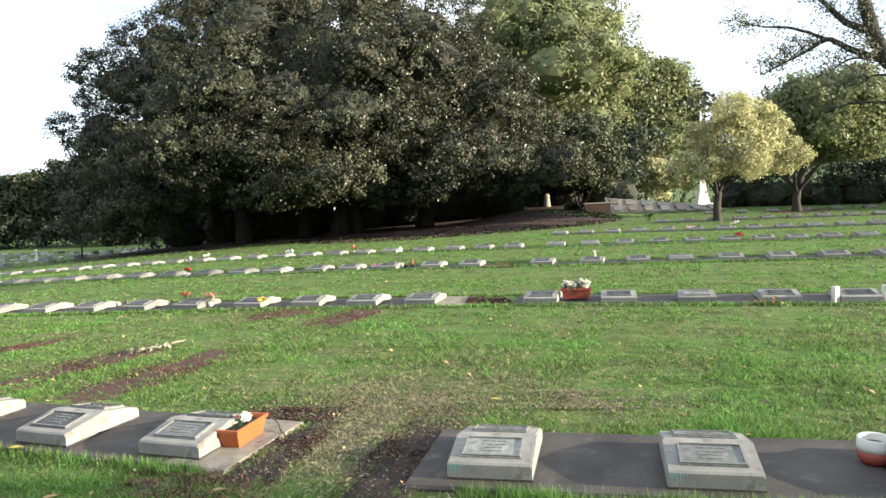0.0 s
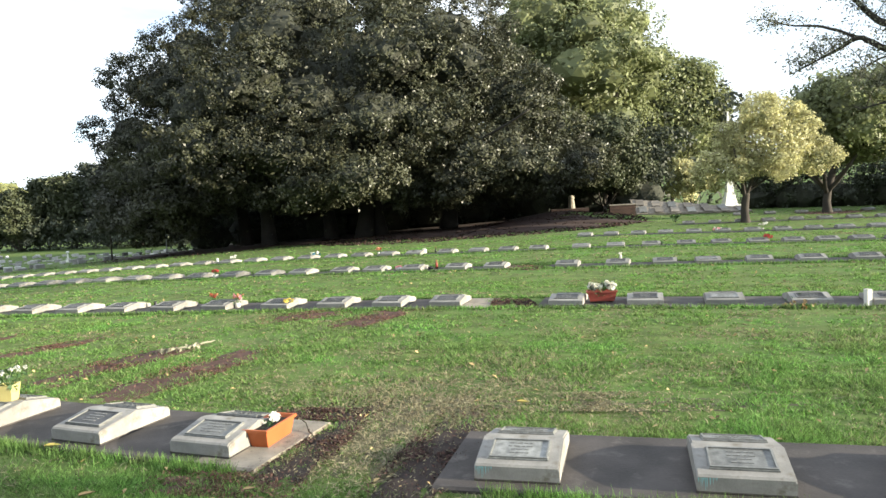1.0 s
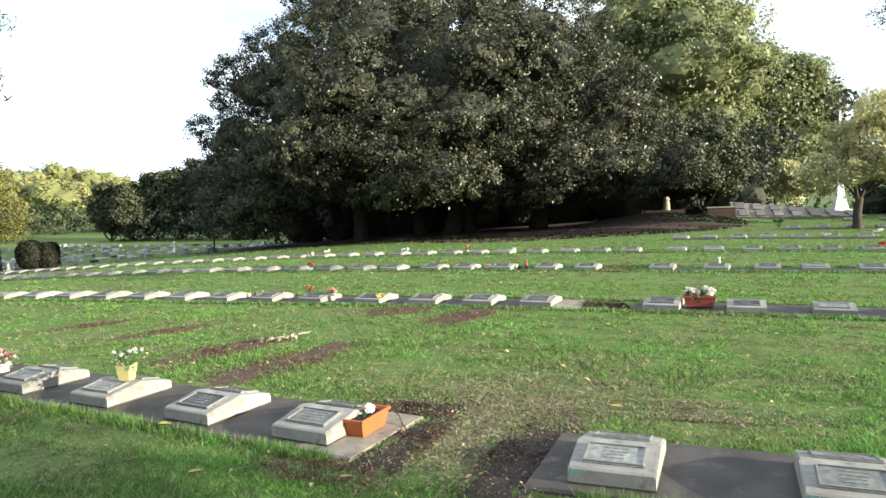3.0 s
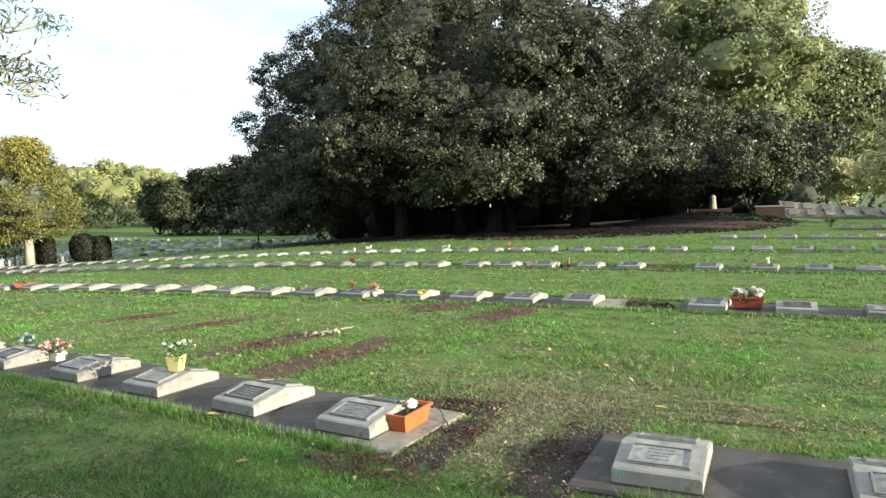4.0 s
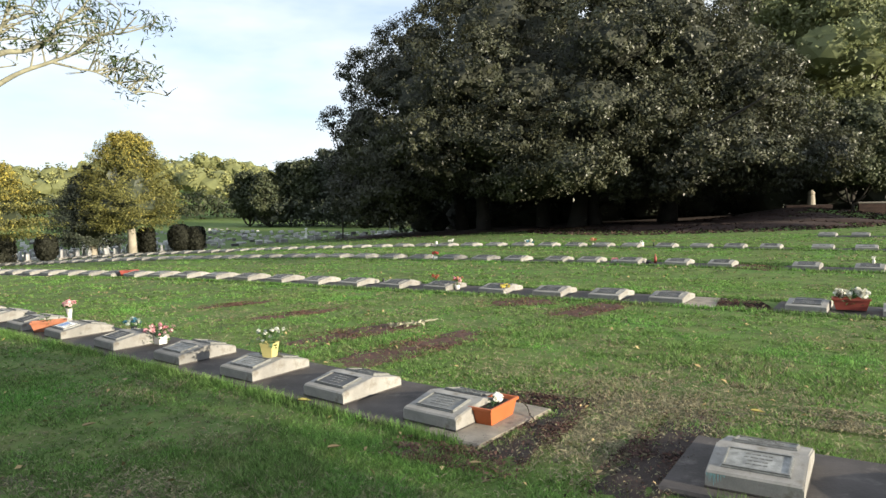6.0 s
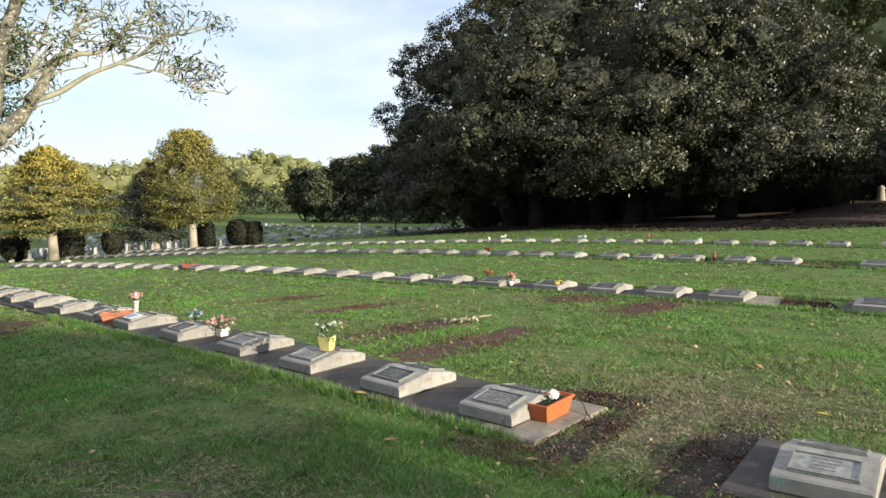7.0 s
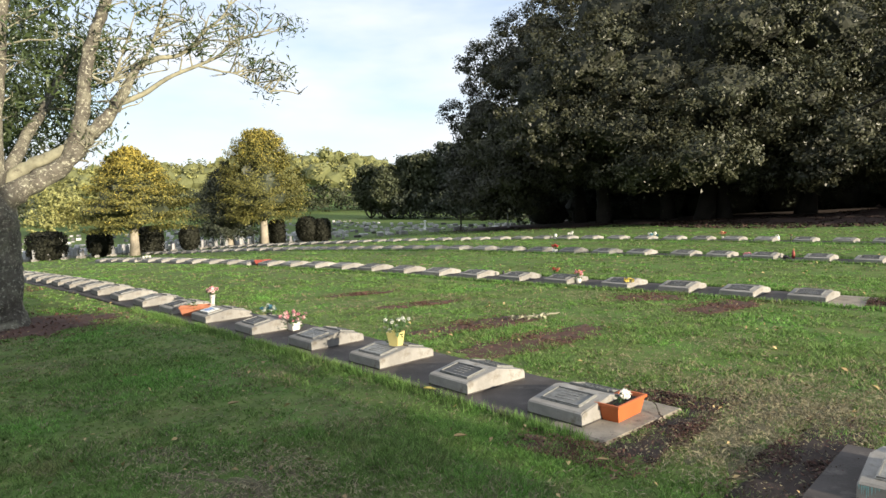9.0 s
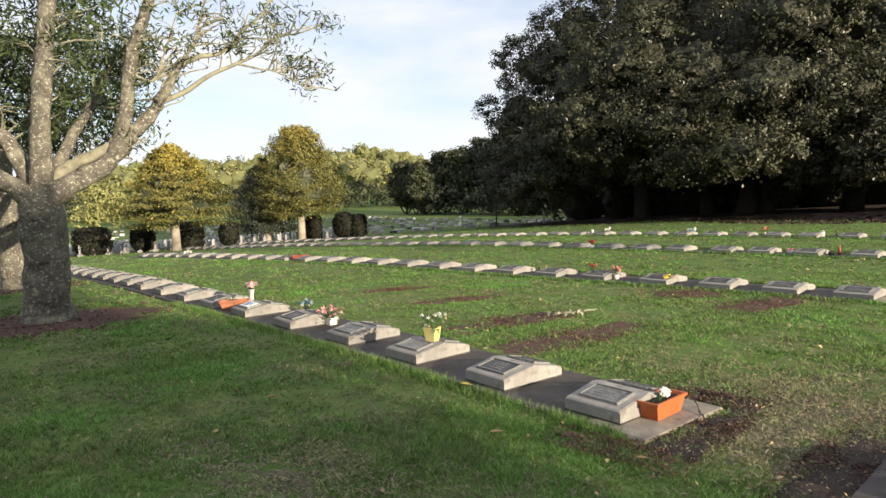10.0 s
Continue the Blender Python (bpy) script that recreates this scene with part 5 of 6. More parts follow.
def lawn_memorial():
    """A sloping paved bed with raised tablets and a low brick end."""
    root = new("memorial_bed")
    root.location = (9.4, 38.6, fall(9.4, 38.6) - 0.05)
    bm = bmesh.new()
    a = [(0, 0, 0), (5.6, -1.6, 0), (5.9, 0.0, 0), (0.2, 2.4, 0), (0, 0, 0.12), (5.6, -1.6, 0.05), (5.9, 0.0, 0.18), (0.2, 2.4, 0.9)]
    vs = [bm.verts.new(p) for p in a]
    for f in ((3, 2, 1, 0), (4, 5, 6, 7), (0, 1, 5, 4), (1, 2, 6, 5), (2, 3, 7, 6), (3, 0, 4, 7)):
        bm.faces.new([vs[i] for i in f])
    part("bed", bm, SLAB_END, root)
    for j in range(2):
        for k in range(7):
            s, t = (k + 0.5) / 7, (0.26, 0.74)[j]
            p = (Vector(a[4]).lerp(Vector(a[5]), s)).lerp(Vector(a[7]).lerp(Vector(a[6]), s), t)
            up = (Vector(a[7]).lerp(Vector(a[6]), s) - Vector(a[4]).lerp(Vector(a[5]), s)).normalized()
            al = (Vector(a[5]) - Vector(a[4])).normalized()
            m = Matrix((al, up, al.cross(up))).transposed().to_4x4()
            ob = part("tablet", box_bm(-0.22, 0.22, -0.5, 0.5, 0.0, 0.05, 0.012), DULL_STONE if (j + k) % 3 else BRONZE, root)
            ob.matrix_local = Matrix.Translation(p) @ m
    tagged(root, "sloping grey stone memorial bed with raised tablets", "memorial")
    wall = new("brick_wall")
    wall.location = (7.9, 38.4, fall(8.3, 38.4) - 0.1)
    # Brick colour is darkened for the shade the wall stands in.
    bricks = mat("red-brown brick", (0.055, 0.033, 0.027), 0.9, var=0.3, bump=0.4, rand=0.25)
    part("core", box_bm(0, 1.4, 0.02, 0.28, 0, 0.58, 0), SOIL, wall)
    proto = None
    for j in range(6):
        for k in range(6):
            x = k * 0.245 - (0.12 if j % 2 else 0)
            x0, x1 = max(0.0, x), min(1.4, x + 0.235)
            if x1 - x0 < 0.05:
                continue
            if proto and x1 - x0 > 0.23:
                ob = new("brick", proto)
                ob.parent = wall
                ob.location = (x0, 0, 0.01 + j * 0.094)
            else:
                ob = part("brick", box_bm(0, x1 - x0, 0, 0.3, 0, 0.086, 0.004), bricks, wall)
                ob.location = (x0, 0, 0.01 + j * 0.094)
                proto = ob.data if x1 - x0 > 0.23 else proto
    part("coping", box_bm(-0.05, 1.45, -0.05, 0.35, 0.575, 0.64, 0.01), DULL_STONE, wall)
    tagged(wall, "low red-brown brick wall with a concrete coping", "wall")
    t = new("stone_pillar")
    t.location = (6.0, 39.5, fall(6.0, 39.5) - 0.05)
    part("base", box_bm(-1.2, 0.9, -0.4, 0.4, 0, 0.34, 0.02), bricks, t, "low dark brick base")
    part("shaft", lathe([(0.2, 0.34), (0.17, 0.7), (0.15, 0.85), (0.18, 0.9), (0.14, 1.02), (0.06, 1.08)], 14), PALE_BARK, t)
    tagged(t, "pale stone pillar on a low base catching the sun", "monument")


lawn_memorial()


# ---- far graves ----
def headstone(seed):
    rr = random.Random(seed)
    root = new("headstone")
    w, h, t = rr.uniform(0.32, 0.46), rr.uniform(0.32, 0.55), 0.1
    bm = bmesh.new()
    prof = [(-w / 2, 0), (w / 2, 0), (w / 2, h * 0.8)] + [(w / 2 * math.cos(radians(a)), h * 0.8 + h * 0.2 * math.sin(radians(a))) for a in range(20, 180, 20)] + [(-w / 2, h * 0.8)]
    F, B = [bm.verts.new((x, -t / 2, z + 0.12)) for x, z in prof], [bm.verts.new((x, t / 2, z + 0.12)) for x, z in prof]
    n = len(prof)
    for k in range(n):
        bm.faces.new((F[k], F[(k + 1) % n], B[(k + 1) % n], B[k]))
    bm.faces.new(F[::-1])
    bm.faces.new(B)
    part("stone", bm, GRANITE, root)
    part("plinth", box_bm(-w / 2 - 0.04, w / 2 + 0.04, -0.12, 0.12, -0.1, 0.13, 0.01), CONCRETE, root)
    tagged(root, "upright pale grey headstone on a plinth", "headstone", "headstones in the valley")
    return root


def far_graves():
    rr = random.Random(91)
    protos = [headstone(k) for k in range(5)]
    used = set()
    ax, ay = Vector((-0.486, -0.874, 0)), Vector((-0.874, 0.486, 0))
    n = 0
    for j in range(6):
        for k in range(34):
            p = Vector((-25.8, 35.2, 0)) + ax * (k * 0.78 + rr.uniform(-0.2, 0.2)) + ay * (j * 1.9 + 2.0 + rr.uniform(-0.2, 0.2))
            if rr.random() < 0.15 or math.hypot(p.x + 30.3, p.y - 23) < 1.2 or math.hypot(p.x + 28.8, p.y - 30.6) < 0.8:
                continue
            q = rr.randrange(5)
            m = pose(p.x, p.y, fall(p.x, p.y), rr.uniform(-3, 3), 0, -52 + rr.uniform(-6, 6))
            if q in used:
                copy_thing(protos[q], m)
            else:
                protos[q].matrix_basis = m
                used.add(q)
            n += 1
    # the many low graves further off
    verts, faces = [], []
    for j in range(16):
        for k in range(84):
            p = Vector((-27, 46, 0)) + ax * (k * 0.82 - 16) + ay * (j * 3.2) + Vector((rr.uniform(-0.2, 0.2), rr.uniform(-0.2, 0.2), 0))
            if rr.random() < 0.4:
                continue
            g, w, d, h = fall(p.x, p.y), rr.uniform(0.14, 0.32), rr.uniform(0.05, 0.25), rr.uniform(0.05, 0.3)
            b = len(verts)
            verts += [(p.x + sx * w * 0.6 + sy * d, p.y + sx * w * 0.6 - sy * d, g + z) for z in (-0.05, h) for sx, sy in ((-1, -1), (1, -1), (1, 1), (-1, 1))]
            faces += [tuple(b + i for i in f) for f in ((0, 1, 5, 4), (1, 2, 6, 5), (2, 3, 7, 6), (3, 0, 4, 7), (4, 5, 6, 7))]
    grey = mat("mixed grave stone", (0.36, 0.35, 0.345), 0.7, var=0.35, bump=0.1, island=0.85)
    tagged(link_mesh("distant_graves", verts, faces, grey), "distant rows of low grey graves in the valley", "graves", kind="stuff")


far_graves()


# ---- clipped bushes ----
def clipped_bush(x, y, w, h, square, seed, leaf=None):
    rng = np.random.default_rng(seed)
    g = fall(x, y)
    root = new("clipped_bush")
    root.location = (x, y, g)
    n = 3200
    d = rng.normal(size=(n, 3))
    d /= np.linalg.norm(d, axis=1, keepdims=True)
    e = 5.0 if square else 2.6
    k = (np.abs(d) ** e).sum(1, keepdims=True) ** (-1 / e)
    c = d * k * np.array([w / 2, w / 2, h / 2]) * rng.uniform(0.86, 1.03, (n, 1)) + np.array([0, 0, h / 2 + 0.05])
    quick_mesh("foliage", leaf_array(c, d + rng.normal(size=(n, 3)) * 0.5, rng.uniform(0.1, 0.2, n), rng, 0.6), 4, leaf or HEDGE_LEAF, root)
    bm = bmesh.new()
    tube(bm, [(0, 0, -0.1), (0, 0, h * 0.5), (0, 0, h * 0.8)], [0.07, 0.05, 0.02], 6)
    part("stem", bm, DARK_BARK, root)
    bm = bmesh.new()
    bmesh.ops.create_icosphere(bm, subdivisions=2, radius=1.0, matrix=Matrix.Translation((0, 0, h / 2 + 0.05)) @ Matrix.Diagonal((w * 0.4, w * 0.4, h * 0.42, 1)))
    part("inner_foliage", bm, HEDGE_LEAF, root, smooth=True)
    tagged(root, "dark green clipped %s bush among the graves" % ("square" if square else "rounded"), "bush", "clipped bushes")


for k, (x, y, w, h, sq) in enumerate(((-35.9, 22.0, 1.61, 1.44, True), (-34.5, 24.1, 1.19, 1.44, False), (-33.0, 26.1, 1.19, 1.44, True), (-31.7, 27.7, 1.02, 1.35, False), (-29.4, 32.4, 0.8, 1.45, True), (-28.3, 33.9, 1.25, 1.55, False), (-27.6, 34.4, 0.95, 1.35, True))):
    clipped_bush(x, y, w, h, sq, 100 + k)
flagpole(-17.2, 39.5, 2.3, "slim pale metal pole at the edge of the shade", 0.04)
flagpole(-32.2, 55.3, 0.75, "short white marker post among the graves", 0.09, STONE_WHITE)


def sapling(x, y):
    root = new("sapling")
    root.location = (x, y, fall(x, y))
    rng = np.random.default_rng(5)
    bm = bmesh.new()
    tube(bm, [(0, 0, -0.05), (0.02, 0, 1.0), (0, 0, 2.0)], [0.06, 0.05, 0.03], 6)
    part("trunk", bm, DARK_BARK, root)
    quick_mesh("crown", lobes_to_leaves([(0, 0, 2.4, 0.9, 0.9, 0.9), (0.5, 0, 2.0, 0.5, 0.5, 0.5), (-0.5, 0, 2.1, 0.5, 0.5, 0.5)], 2600, 0.14, rng, 0.15, 20), 4, SHADE_LEAF, root)
    tagged(root, "small dark young tree at the edge of the graves", "tree")


sapling(-22.5, 43.5)


# ---- pots and flowers ----
def blooms(parent, centres, size, petals, seed, name="bloom"):
    """Open flower heads: a ring of petals round a tuft, each facing its own way."""
    rng = np.random.default_rng(seed)
    for c in centres:
        face = rng.normal(size=3) * 0.7 + np.array([0, -0.3, 0.8])
        face /= np.linalg.norm(face)
        d = rng.normal(size=(26, 3))
        d -= face * (d @ face)[:, None] * rng.uniform(0.3, 0.9, (26, 1))
        d /= np.linalg.norm(d, axis=1, keepdims=True)
        s = size * rng.uniform(0.75, 1.25)
        v = leaf_array(np.array(c) + d * s * 0.36, d * 0.5 + face + rng.normal(size=d.shape) * 0.35, s * rng.uniform(0.4, 0.7, 26), rng, 0.6)
        quick_mesh(name, v, 4, petals, parent)


def stems(parent, foot, tops, leaves, seed, spread=0.05, leaf=0.05):
    rr, rng = random.Random(seed), np.random.default_rng(seed)
    bm = bmesh.new()
    for t in tops:
        m = (Vector(foot) + Vector(t)) / 2 + Vector((rr.uniform(-0.01, 0.01), rr.uniform(-0.01, 0.01), 0.01))
        tube(bm, [foot, m, t], [0.003, 0.003, 0.002], 5)
    part("stem_bundle", bm, STEM, parent)
    top = np.array(tops).mean(0)
    c = (np.array(foot) + top) / 2 + rng.normal(size=(leaves, 3)) * np.array([spread, spread, spread * 0.8])
    quick_mesh("leaves", leaf_array(c, rng.normal(size=c.shape) + np.array([0, 0, 0.5]), leaf * rng.uniform(0.6, 1.4, leaves), rng, 0.4), 4, STEM, parent)


def trough(m, length, width, height, material, label, filling):
    """An open planting trough with sloping sides, a rim and soil; its long side runs along y."""
    root = new("planter_trough")
    bm = bmesh.new()
    k, t = 0.82, 0.008
    rings = []
    for f, z, q in ((k, 0, 0), (1, height * 0.85, 0), (1, height * 0.85, 0.012), (1, height, 0.012), (1, height, 0.012 - t * 2), (0.97, height * 0.8, -t)):
        rings.append([bm.verts.new((sx * (width / 2 * f + q), sy * (length / 2 * f + q), z)) for sx, sy in ((-1, -1), (1, -1), (1, 1), (-1, 1))])
    for a, b in zip(rings, rings[1:]):
        for i in range(4):
            bm.faces.new((a[i], a[(i + 1) % 4], b[(i + 1) % 4], b[i]))
    bm.faces.new(rings[0][::-1])
    part("trough", bm, material, root)
    part("soil", box_bm(-width / 2 + 0.012, width / 2 - 0.012, -length / 2 + 0.012, length / 2 - 0.012, height * 0.7, height * 0.8), SOIL, root)
    filling(root, height)
    root.matrix_basis = m
    tagged(root, label, "planter")


def one_ball(root, h):
    blooms(root, [(0.0, 0.06, h + 0.005), (0.012, 0.075, h + 0.015), (-0.014, 0.066, h + 0.02), (0.0, 0.05, h + 0.018)], 0.055, PETAL_W, 3)
    stems(root, (0, -0.04, h * 0.7), [(0, -0.1, h - 0.02), (0.02, 0.0, h - 0.01), (-0.02, 0.04, h - 0.02)], 46, 4, 0.03, 0.03)


def white_mums(root, h):
    rr = random.Random(6)
    tops = [(rr.uniform(-0.07, 0.07), rr.uniform(-0.17, 0.17), h + rr.uniform(0.03, 0.1)) for k in range(20)]
    blooms(root, tops, 0.085, PETAL_W, 7)
    stems(root, (0, 0, h * 0.8), tops, 60, 8, 0.08, 0.06)


def nothing_much(root, h):
    stems(root, (0, 0, h * 0.8), [(0, 0.06, h + 0.02), (0.01, -0.07, h + 0.02)], 24, 9, 0.05, 0.05)


a0 = math.degrees(math.atan(-0.29))
trough(pose(-1.415, 4.6, SLAB_Z + fall(-1.4, 4.5), 0, 0, a0), 0.36, 0.165, 0.125, ORANGE, "orange plastic planter trough with a white flower on the concrete strip", one_ball)
trough(pose(-8.0, 6.78, SLAB_Z + fall(-8.0, 6.78), 0, 0, a0 - 28), 0.4, 0.16, 0.13, WORN_ORANGE, "weathered orange planter trough beside a grave marker", nothing_much)
trough(pose(1.84, 9.75, SLAB_Z + fall(1.9, 9.7), 0, 0, a0 + 98), 0.4, 0.17, 0.145, RED_POT, "brick-red planter trough full of white chrysanthemums", white_mums)


trough(pose(-13.3, 13.85, LOW_Z + fall(-13.3, 13.85), 0, 0, a0 - 32), 0.42, 0.17, 0.14, RED_POT, "faded brick-red planter trough on a far concrete strip", nothing_much)


def vase(m, prof, material, label, heads, petals, seed, bloom=0.05, reach=0.08, up=0.12, leaves=26, second=None, square=False, name="flower_vase", stem_leaf=0.045):
    """A vase or pot with flowers; prof is its outline, heads the number of blooms."""
    root = new(name)
    bm = lathe(prof, 4 if square else 18)
    if square:
        bmesh.ops.rotate(bm, verts=bm.verts, matrix=Matrix.Rotation(radians(45), 3, "Z"))
    top = max(z for r, z in prof)
    part("vase", bm, material, root, smooth=not square)
    if heads:
        rr = random.Random(seed)
        tops = []
        for k in range(heads):
            a, q = k * 2.4 + rr.uniform(-0.4, 0.4), reach * math.sqrt((k + 0.5) / heads)
            tops.append((q * math.cos(a), q * math.sin(a), top + up * rr.uniform(0.65, 1.1) - q * 0.3))
        stems(root, (0, 0, top - 0.03), tops, leaves, seed, reach * 0.55, stem_leaf)
        if second:
            blooms(root, tops[::2], bloom, petals, seed)
            blooms(root, tops[1::2], bloom, second, seed + 1)
        else:
            blooms(root, tops, bloom, petals, seed)
    root.matrix_basis = m @ Matrix.Scale(0.78, 4) if m.translation.y > 10 else m
    tagged(root, label, "flowers" if heads else "vase")


POT = [(0.035, 0), (0.05, 0.09), (0.055, 0.1), (0.045, 0.1), (0.04, 0.08)]
TALL = [(0.05, 0), (0.05, 0.012), (0.022, 0.03), (0.03, 0.12), (0.045, 0.21), (0.05, 0.215), (0.035, 0.2)]
BOX = [(0.07, 0), (0.07, 0.085), (0.05, 0.085), (0.05, 0.06)]
SLIM = [(0.03, 0), (0.035, 0.08), (0.02, 0.1), (0.03, 0.13), (0.02, 0.13)]


def at(x, y, z=0.0, rz=0.0):
    return pose(x, y, fall(x, y) + z, 0, 0, rz)


TOP = SLAB_Z + 0.13


def glazed_pot(m):
    root = new("glazed_pot")
    part("body", lathe([(0.06, 0), (0.082, 0.03), (0.088, 0.075)], 24), RED_POT, root, "red lower glaze", smooth=True)
    part("rim", lathe([(0.088, 0.075), (0.089, 0.1), (0.086, 0.14), (0.08, 0.145), (0.07, 0.14), (0.066, 0.08)], 24), WHITE, root, "pale upper glaze", smooth=True)
    part("soil", lathe([(0.069, 0.09), (0.069, 0.105)], 20), SOIL, root)
    root.matrix_basis = m
    tagged(root, "round white and red glazed pot on the concrete strip", "pot")


vase(place_on_row(0, -3.91, 0.34, TOP + 0.01, 20, 0.05), [(0.065, 0), (0.09, 0.13), (0.095, 0.135), (0.08, 0.135), (0.075, 0.11)], YELLOW, "square yellow pot with small white flowers on a grave marker", 11, PETAL_W, 11, 0.036, 0.15, 0.14, 70, PETAL_GREY, True)
vase(at(-5.76, 6.27, SLAB_Z, -16), BOX, WHITE, "square white pot with pink artificial flowers", 24, PETAL_P, 12, 0.042, 0.17, 0.14, 90, PETAL_PALE, True)
vase(at(-6.74, 6.92, SLAB_Z, 10), [(0.03, 0), (0.04, 0.06), (0.03, 0.06)], BLACK, "low dark pot with blue artificial flowers", 16, PETAL_B, 13, 0.05, 0.12, 0.1, 30, PETAL_GREY)
vase(at(-8.17, 7.27, SLAB_Z), TALL, WHITE, "tall white vase with a pink flower ball", 18, PETAL_P, 14, 0.05, 0.085, 0.1, 20, PETAL_PALE)
vase(at(-5.5, 11.95, LOW_Z), SLIM, BLACK, "slim black flower vase on the concrete strip", 0, PETAL_R, 15)
vase(at(-4.4, 11.75, LOW_Z), POT, BLACK, "dark pot with red and orange artificial flowers", 9, PETAL_O, 16, 0.065, 0.09, 0.15, 26, PETAL_R)
vase(at(-3.8, 11.2, LOW_Z), [(0.055, 0), (0.06, 0.1), (0.05, 0.11), (0.045, 0.08)], WHITE, "white pot with orange and red artificial flowers", 12, PETAL_O, 17, 0.065, 0.13, 0.17, 30, PETAL_P)
vase(place_on_row(1, -2.9, 0.15, TOP - 0.04 - 0.03), [(0.02, 0), (0.03, 0.02), (0.02, 0.03)], WHITE, "bunch of yellow flowers lying on a grave marker", 8, PETAL_Y, 18, 0.07, 0.12, 0.05, 20)
vase(at(4.86, 8.62, LOW_Z, 12), [(0.045, 0), (0.047, 0.2), (0.036, 0.2), (0.036, 0.15)], WHITE, "tall square white vase beside a grave marker", 0, PETAL_W, 19, square=True)
vase(at(5.44, 8.55, LOW_Z, 30), [(0.045, 0), (0.047, 0.2), (0.036, 0.2), (0.036, 0.15)], WHITE, "tall square white vase beside a grave marker", 0, PETAL_W, 20, square=True)
vase(at(4.1, 8.72, LOW_Z), [(0.03, 0), (0.04, 0.03), (0.03, 0.03)], BLACK, "withered flowers against a grave marker", 10, DRY_LEAF, 21, 0.06, 0.2, 0.05, 20)
vase(at(-20.0, 15.55, LOW_Z), POT, WHITE, "white pot with white flowers", 9, PETAL_W, 40, 0.09, 0.16, 0.16, 16)
glazed_pot(at(2.27, 3.66, SLAB_Z))
vase(at(2.42, 3.55, SLAB_Z), POT, RED_POT, "small pot with bright red artificial flowers", 9, PETAL_R, 23, 0.09, 0.12, 0.1, 16)
vase(at(-6.25, 17.0, LOW_Z), [(0.08, 0), (0.09, 0.12), (0.07, 0.12)], WHITE, "white pot with red flowers on the strip", 7, PETAL_R, 24, 0.085, 0.1, 0.14, 12)
vase(at(-0.72, 15.85, LOW_Z), [(0.04, 0), (0.04, 0.16), (0.015, 0.2), (0.015, 0.26), (0.01, 0.26)], RED_POT, "dark brown glass bottle beside a grave marker", 0, PETAL_R, 25, name="bottle")
vase(at(-0.86, 15.8, LOW_Z), BOX, BLACK, "low black pot beside a grave marker", 0, PETAL_R, 26)
vase(at(-1.6, 15.95, LOW_Z), [(0.05, 0), (0.1, 0.05), (0.08, 0.1), (0.05, 0.1)], WHITE, "low pot with pale pink flowers", 6, PETAL_P, 27, 0.07, 0.1, 0.04, 8)
vase(place_on_row(2, 3.1, 0.35, TOP - 0.04), SLIM, WHITE, "small white vase on a grave marker", 3, PETAL_W, 28, 0.05, 0.05, 0.05, 4)
vase(at(-7.7, 22.7, LOW_Z), POT, WHITE, "white pot with white flowers", 8, PETAL_W, 29, 0.09, 0.16, 0.2, 12)
vase(at(-8.2, 22.6, LOW_Z), [(0.07, 0), (0.05, 0.1), (0.06, 0.2), (0.02, 0.24)], WHITE, "small white vase on the strip", 0, PETAL_W, 30)
vase(at(-4.85, 22.0, LOW_Z), POT, BLACK, "dark pot with grey-blue flowers", 9, PETAL_B, 31, 0.1, 0.2, 0.15, 26, PETAL_W)
vase(at(-2.75, 21.5, LOW_Z), POT, WHITE, "pot with orange-red flowers", 7, PETAL_O, 32, 0.1, 0.12, 0.18, 12, PETAL_R)
vase(at(-1.28, 20.9, LOW_Z), [(0.07, 0), (0.08, 0.16), (0.05, 0.16)], WHITE, "white pot on the strip", 2, PETAL_W, 33, 0.06, 0.05, 0.05, 4)
vase(at(-0.95, 21.0, LOW_Z), SLIM, BLACK, "slim dark vase on the strip", 3, DRY_LEAF, 34, 0.05, 0.05, 0.08, 8)
vase(at(7.75, 18.2, LOW_Z), POT, RED_POT, "pot with red flowers on the strip", 8, PETAL_R, 35, 0.1, 0.12, 0.16, 12)
vase(at(5.2, 18.9, LOW_Z), BOX, BLACK, "black pot beside a grave marker", 3, STEM, 36, 0.08, 0.1, 0.05, 14)
vase(at(8.2, 23.1, LOW_Z), POT, WHITE, "pot with pale pink flowers", 8, PETAL_P, 37, 0.1, 0.2, 0.1, 10, PETAL_W)
vase(at(9.6, 22.9, LOW_Z), POT, WHITE, "pot with white flowers", 6, PETAL_W, 38, 0.1, 0.15, 0.25, 14)
vase(at(9.1, 30.6, 0), POT, BLACK, "dark leafy plant in a black pot", 6, STEM, 39, 0.16, 0.25, 0.3, 60, stem_leaf=0.12)


# ---- small things on the near strip ----
def memorial_card(row, x):
    root = new("memorial_card")
    part("card", box_bm(-0.13, 0.13, -0.085, 0.085, 0, 0.004, 0.001), STONE_WHITE, root)
    part("print", box_bm(-0.1, 0.02, -0.06, 0.06, 0.003, 0.0055), mat("faded blue print", (0.2, 0.28, 0.5), 0.6, var=0.3, scale=20, bump=0), root, "faded blue picture area")
    for k in range(3):
        part("line_of_print", box_bm(0.035, 0.11, -0.04 + 0.03 * k, -0.03 + 0.03 * k, 0.003, 0.0055), BRONZE, root)
    root.matrix_basis = place_on_row(row, x, 0, SLAB_Z) @ Matrix.Translation((0, 0.165, 0.138)) @ Matrix.Rotation(math.atan2(0.05, 0.303), 4, "X")
    tagged(root, "white and faded blue card lying on a bronze plaque", "card")


memorial_card(0, -7.45)


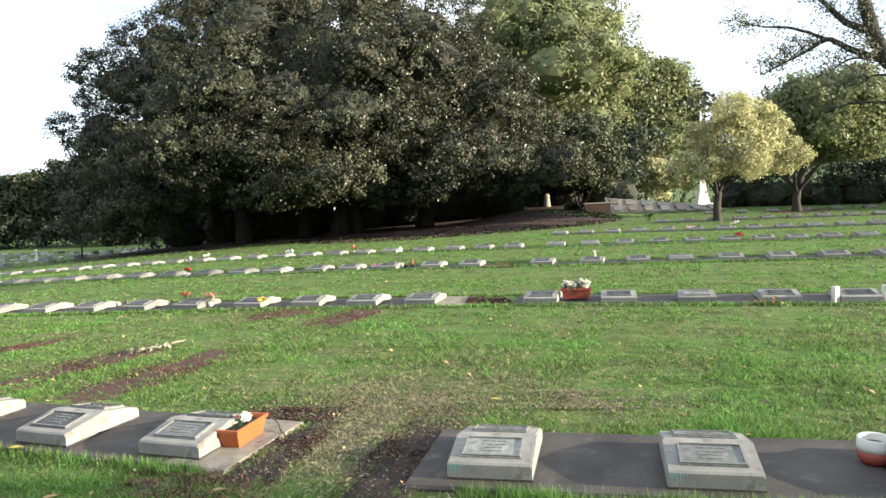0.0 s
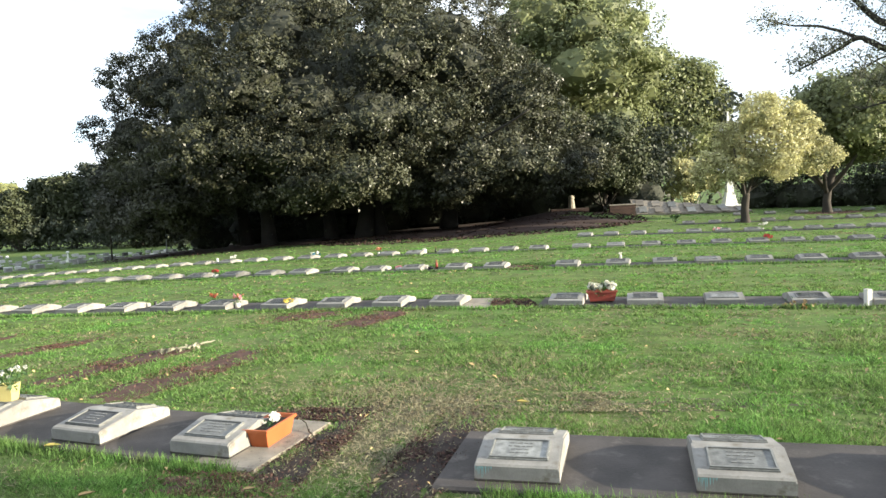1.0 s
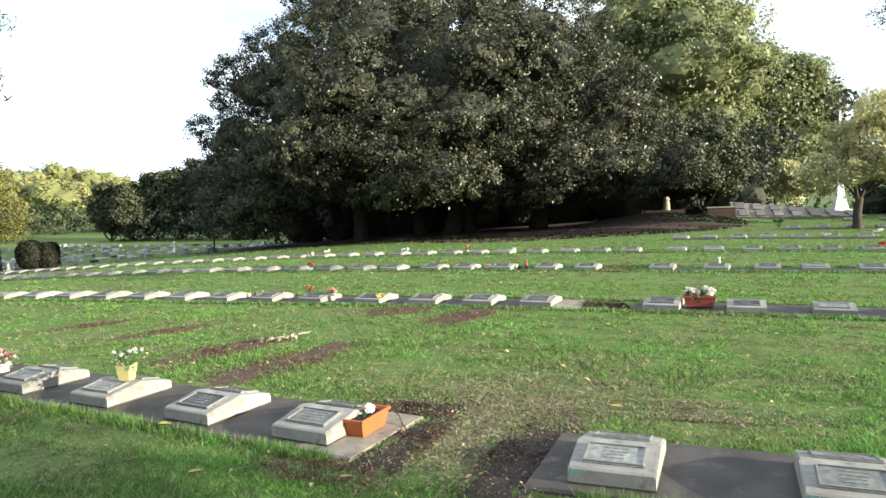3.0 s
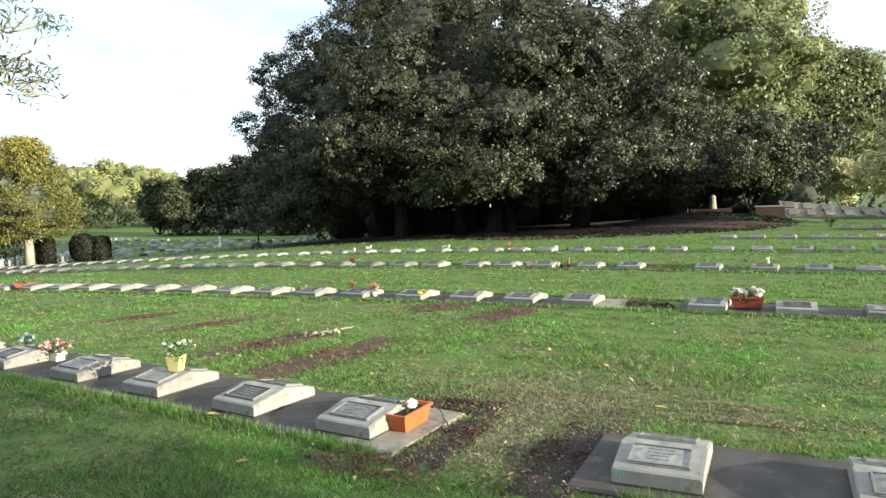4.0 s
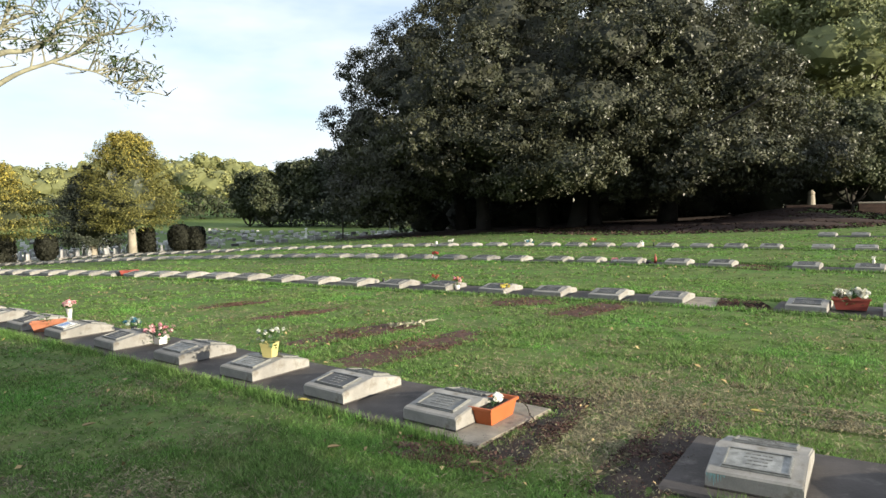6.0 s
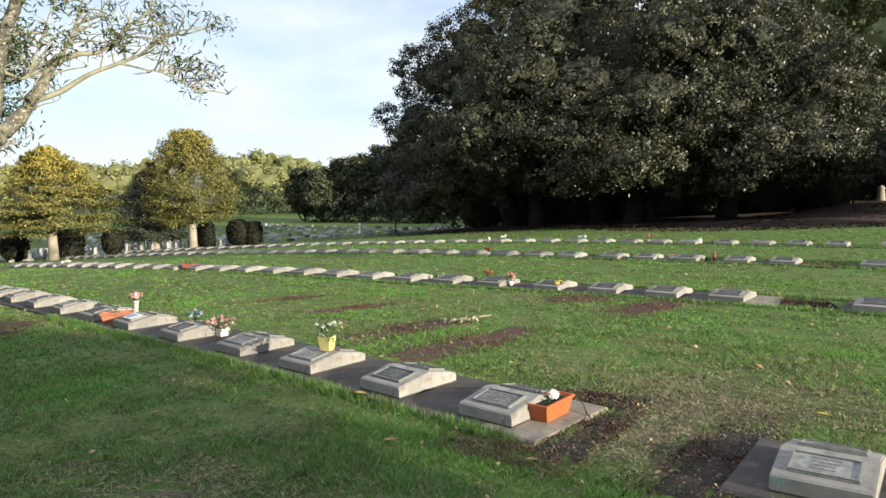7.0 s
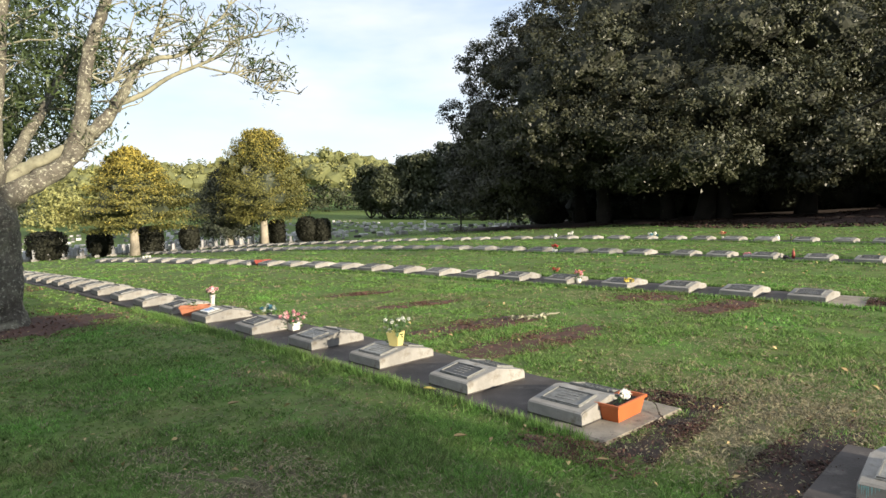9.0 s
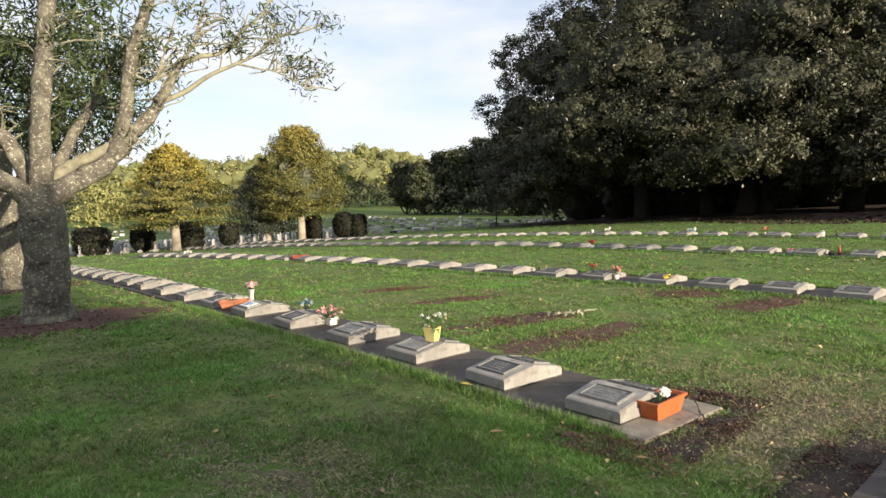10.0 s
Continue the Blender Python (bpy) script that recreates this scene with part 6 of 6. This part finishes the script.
def dry_stem():
    root = new("dry_stem")
    root.location = (-1.28, 4.66, SLAB_Z + fall(-1.3, 4.6))
    bm = bmesh.new()
    tube(bm, smooth_line([(0.02, 0.1, 0.1), (0.07, 0.1, 0.05), (0.1, 0.05, 0.008), (0.14, -0.02, 0.006), (0.17, -0.1, 0.008)], 4, 0.003, random.Random(3)), [0.004] * 17, 6)
    part("stem", bm, DARK_BARK, root)
    rng = np.random.default_rng(3)
    c = np.array([[0.1, 0.05, 0.015], [0.13, 0.0, 0.012], [0.06, 0.1, 0.06], [0.16, -0.07, 0.012]])
    quick_mesh("withered_leaves", leaf_array(c, rng.normal(size=(4, 3)) + np.array([0, 0, 2]), np.array([0.03, 0.025, 0.03, 0.02]), rng, 0.5), 4, DARK_BARK, root)
    tagged(root, "thin dark dry stem trailing over the concrete beside a trough", "stem")


dry_stem()


def big_leaf(x, y, size, rz, label):
    """A single curled fallen leaf."""
    bm = bmesh.new()
    n = 7
    rows_ = []
    for i in range(n):
        t = i / (n - 1)
        w = size * 0.24 * math.sin(math.pi * (0.06 + 0.94 * t) ** 0.8) + 0.001
        z = 0.02 + size * (0.25 * (t - 0.5) ** 2)
        rows_.append([bm.verts.new((size * (t - 0.5), s * w, z + (abs(s) * w * 0.6))) for s in (-1, 0, 1)])
    for p, q in zip(rows_, rows_[1:]):
        for k in range(2):
            bm.faces.new((p[k], p[k + 1], q[k + 1], q[k]))
    ob = part("fallen_leaf", bm, YELLOW_LEAF if "yellow" in label else DRY_LEAF, None, smooth=True)
    ob.matrix_basis = at(x, y, 0.02, rz)
    tagged(ob, label, "leaf", "single fallen leaves")


YELLOW_LEAF = mat("yellow fallen leaf", (0.4, 0.32, 0.08), 0.6, var=0.3, scale=20, bump=0.1)
big_leaf(-2.95, 4.62, 0.11, 10, "curled yellow fallen leaf at the edge of a concrete strip")
big_leaf(-2.24, 3.77, 0.09, 40, "dry brown fallen leaf on the mulch")
big_leaf(-4.17, 3.71, 0.1, 70, "dry brown fallen leaf on the shaded grass")
big_leaf(-4.88, 4.8, 0.09, 130, "dry brown fallen leaf on the shaded grass")
big_leaf(-1.3, 3.75, 0.07, 20, "pale dry fallen leaf beside the concrete strip")
big_leaf(0.35, 5.15, 0.1, -15, "long yellow fallen leaf behind a grave marker")
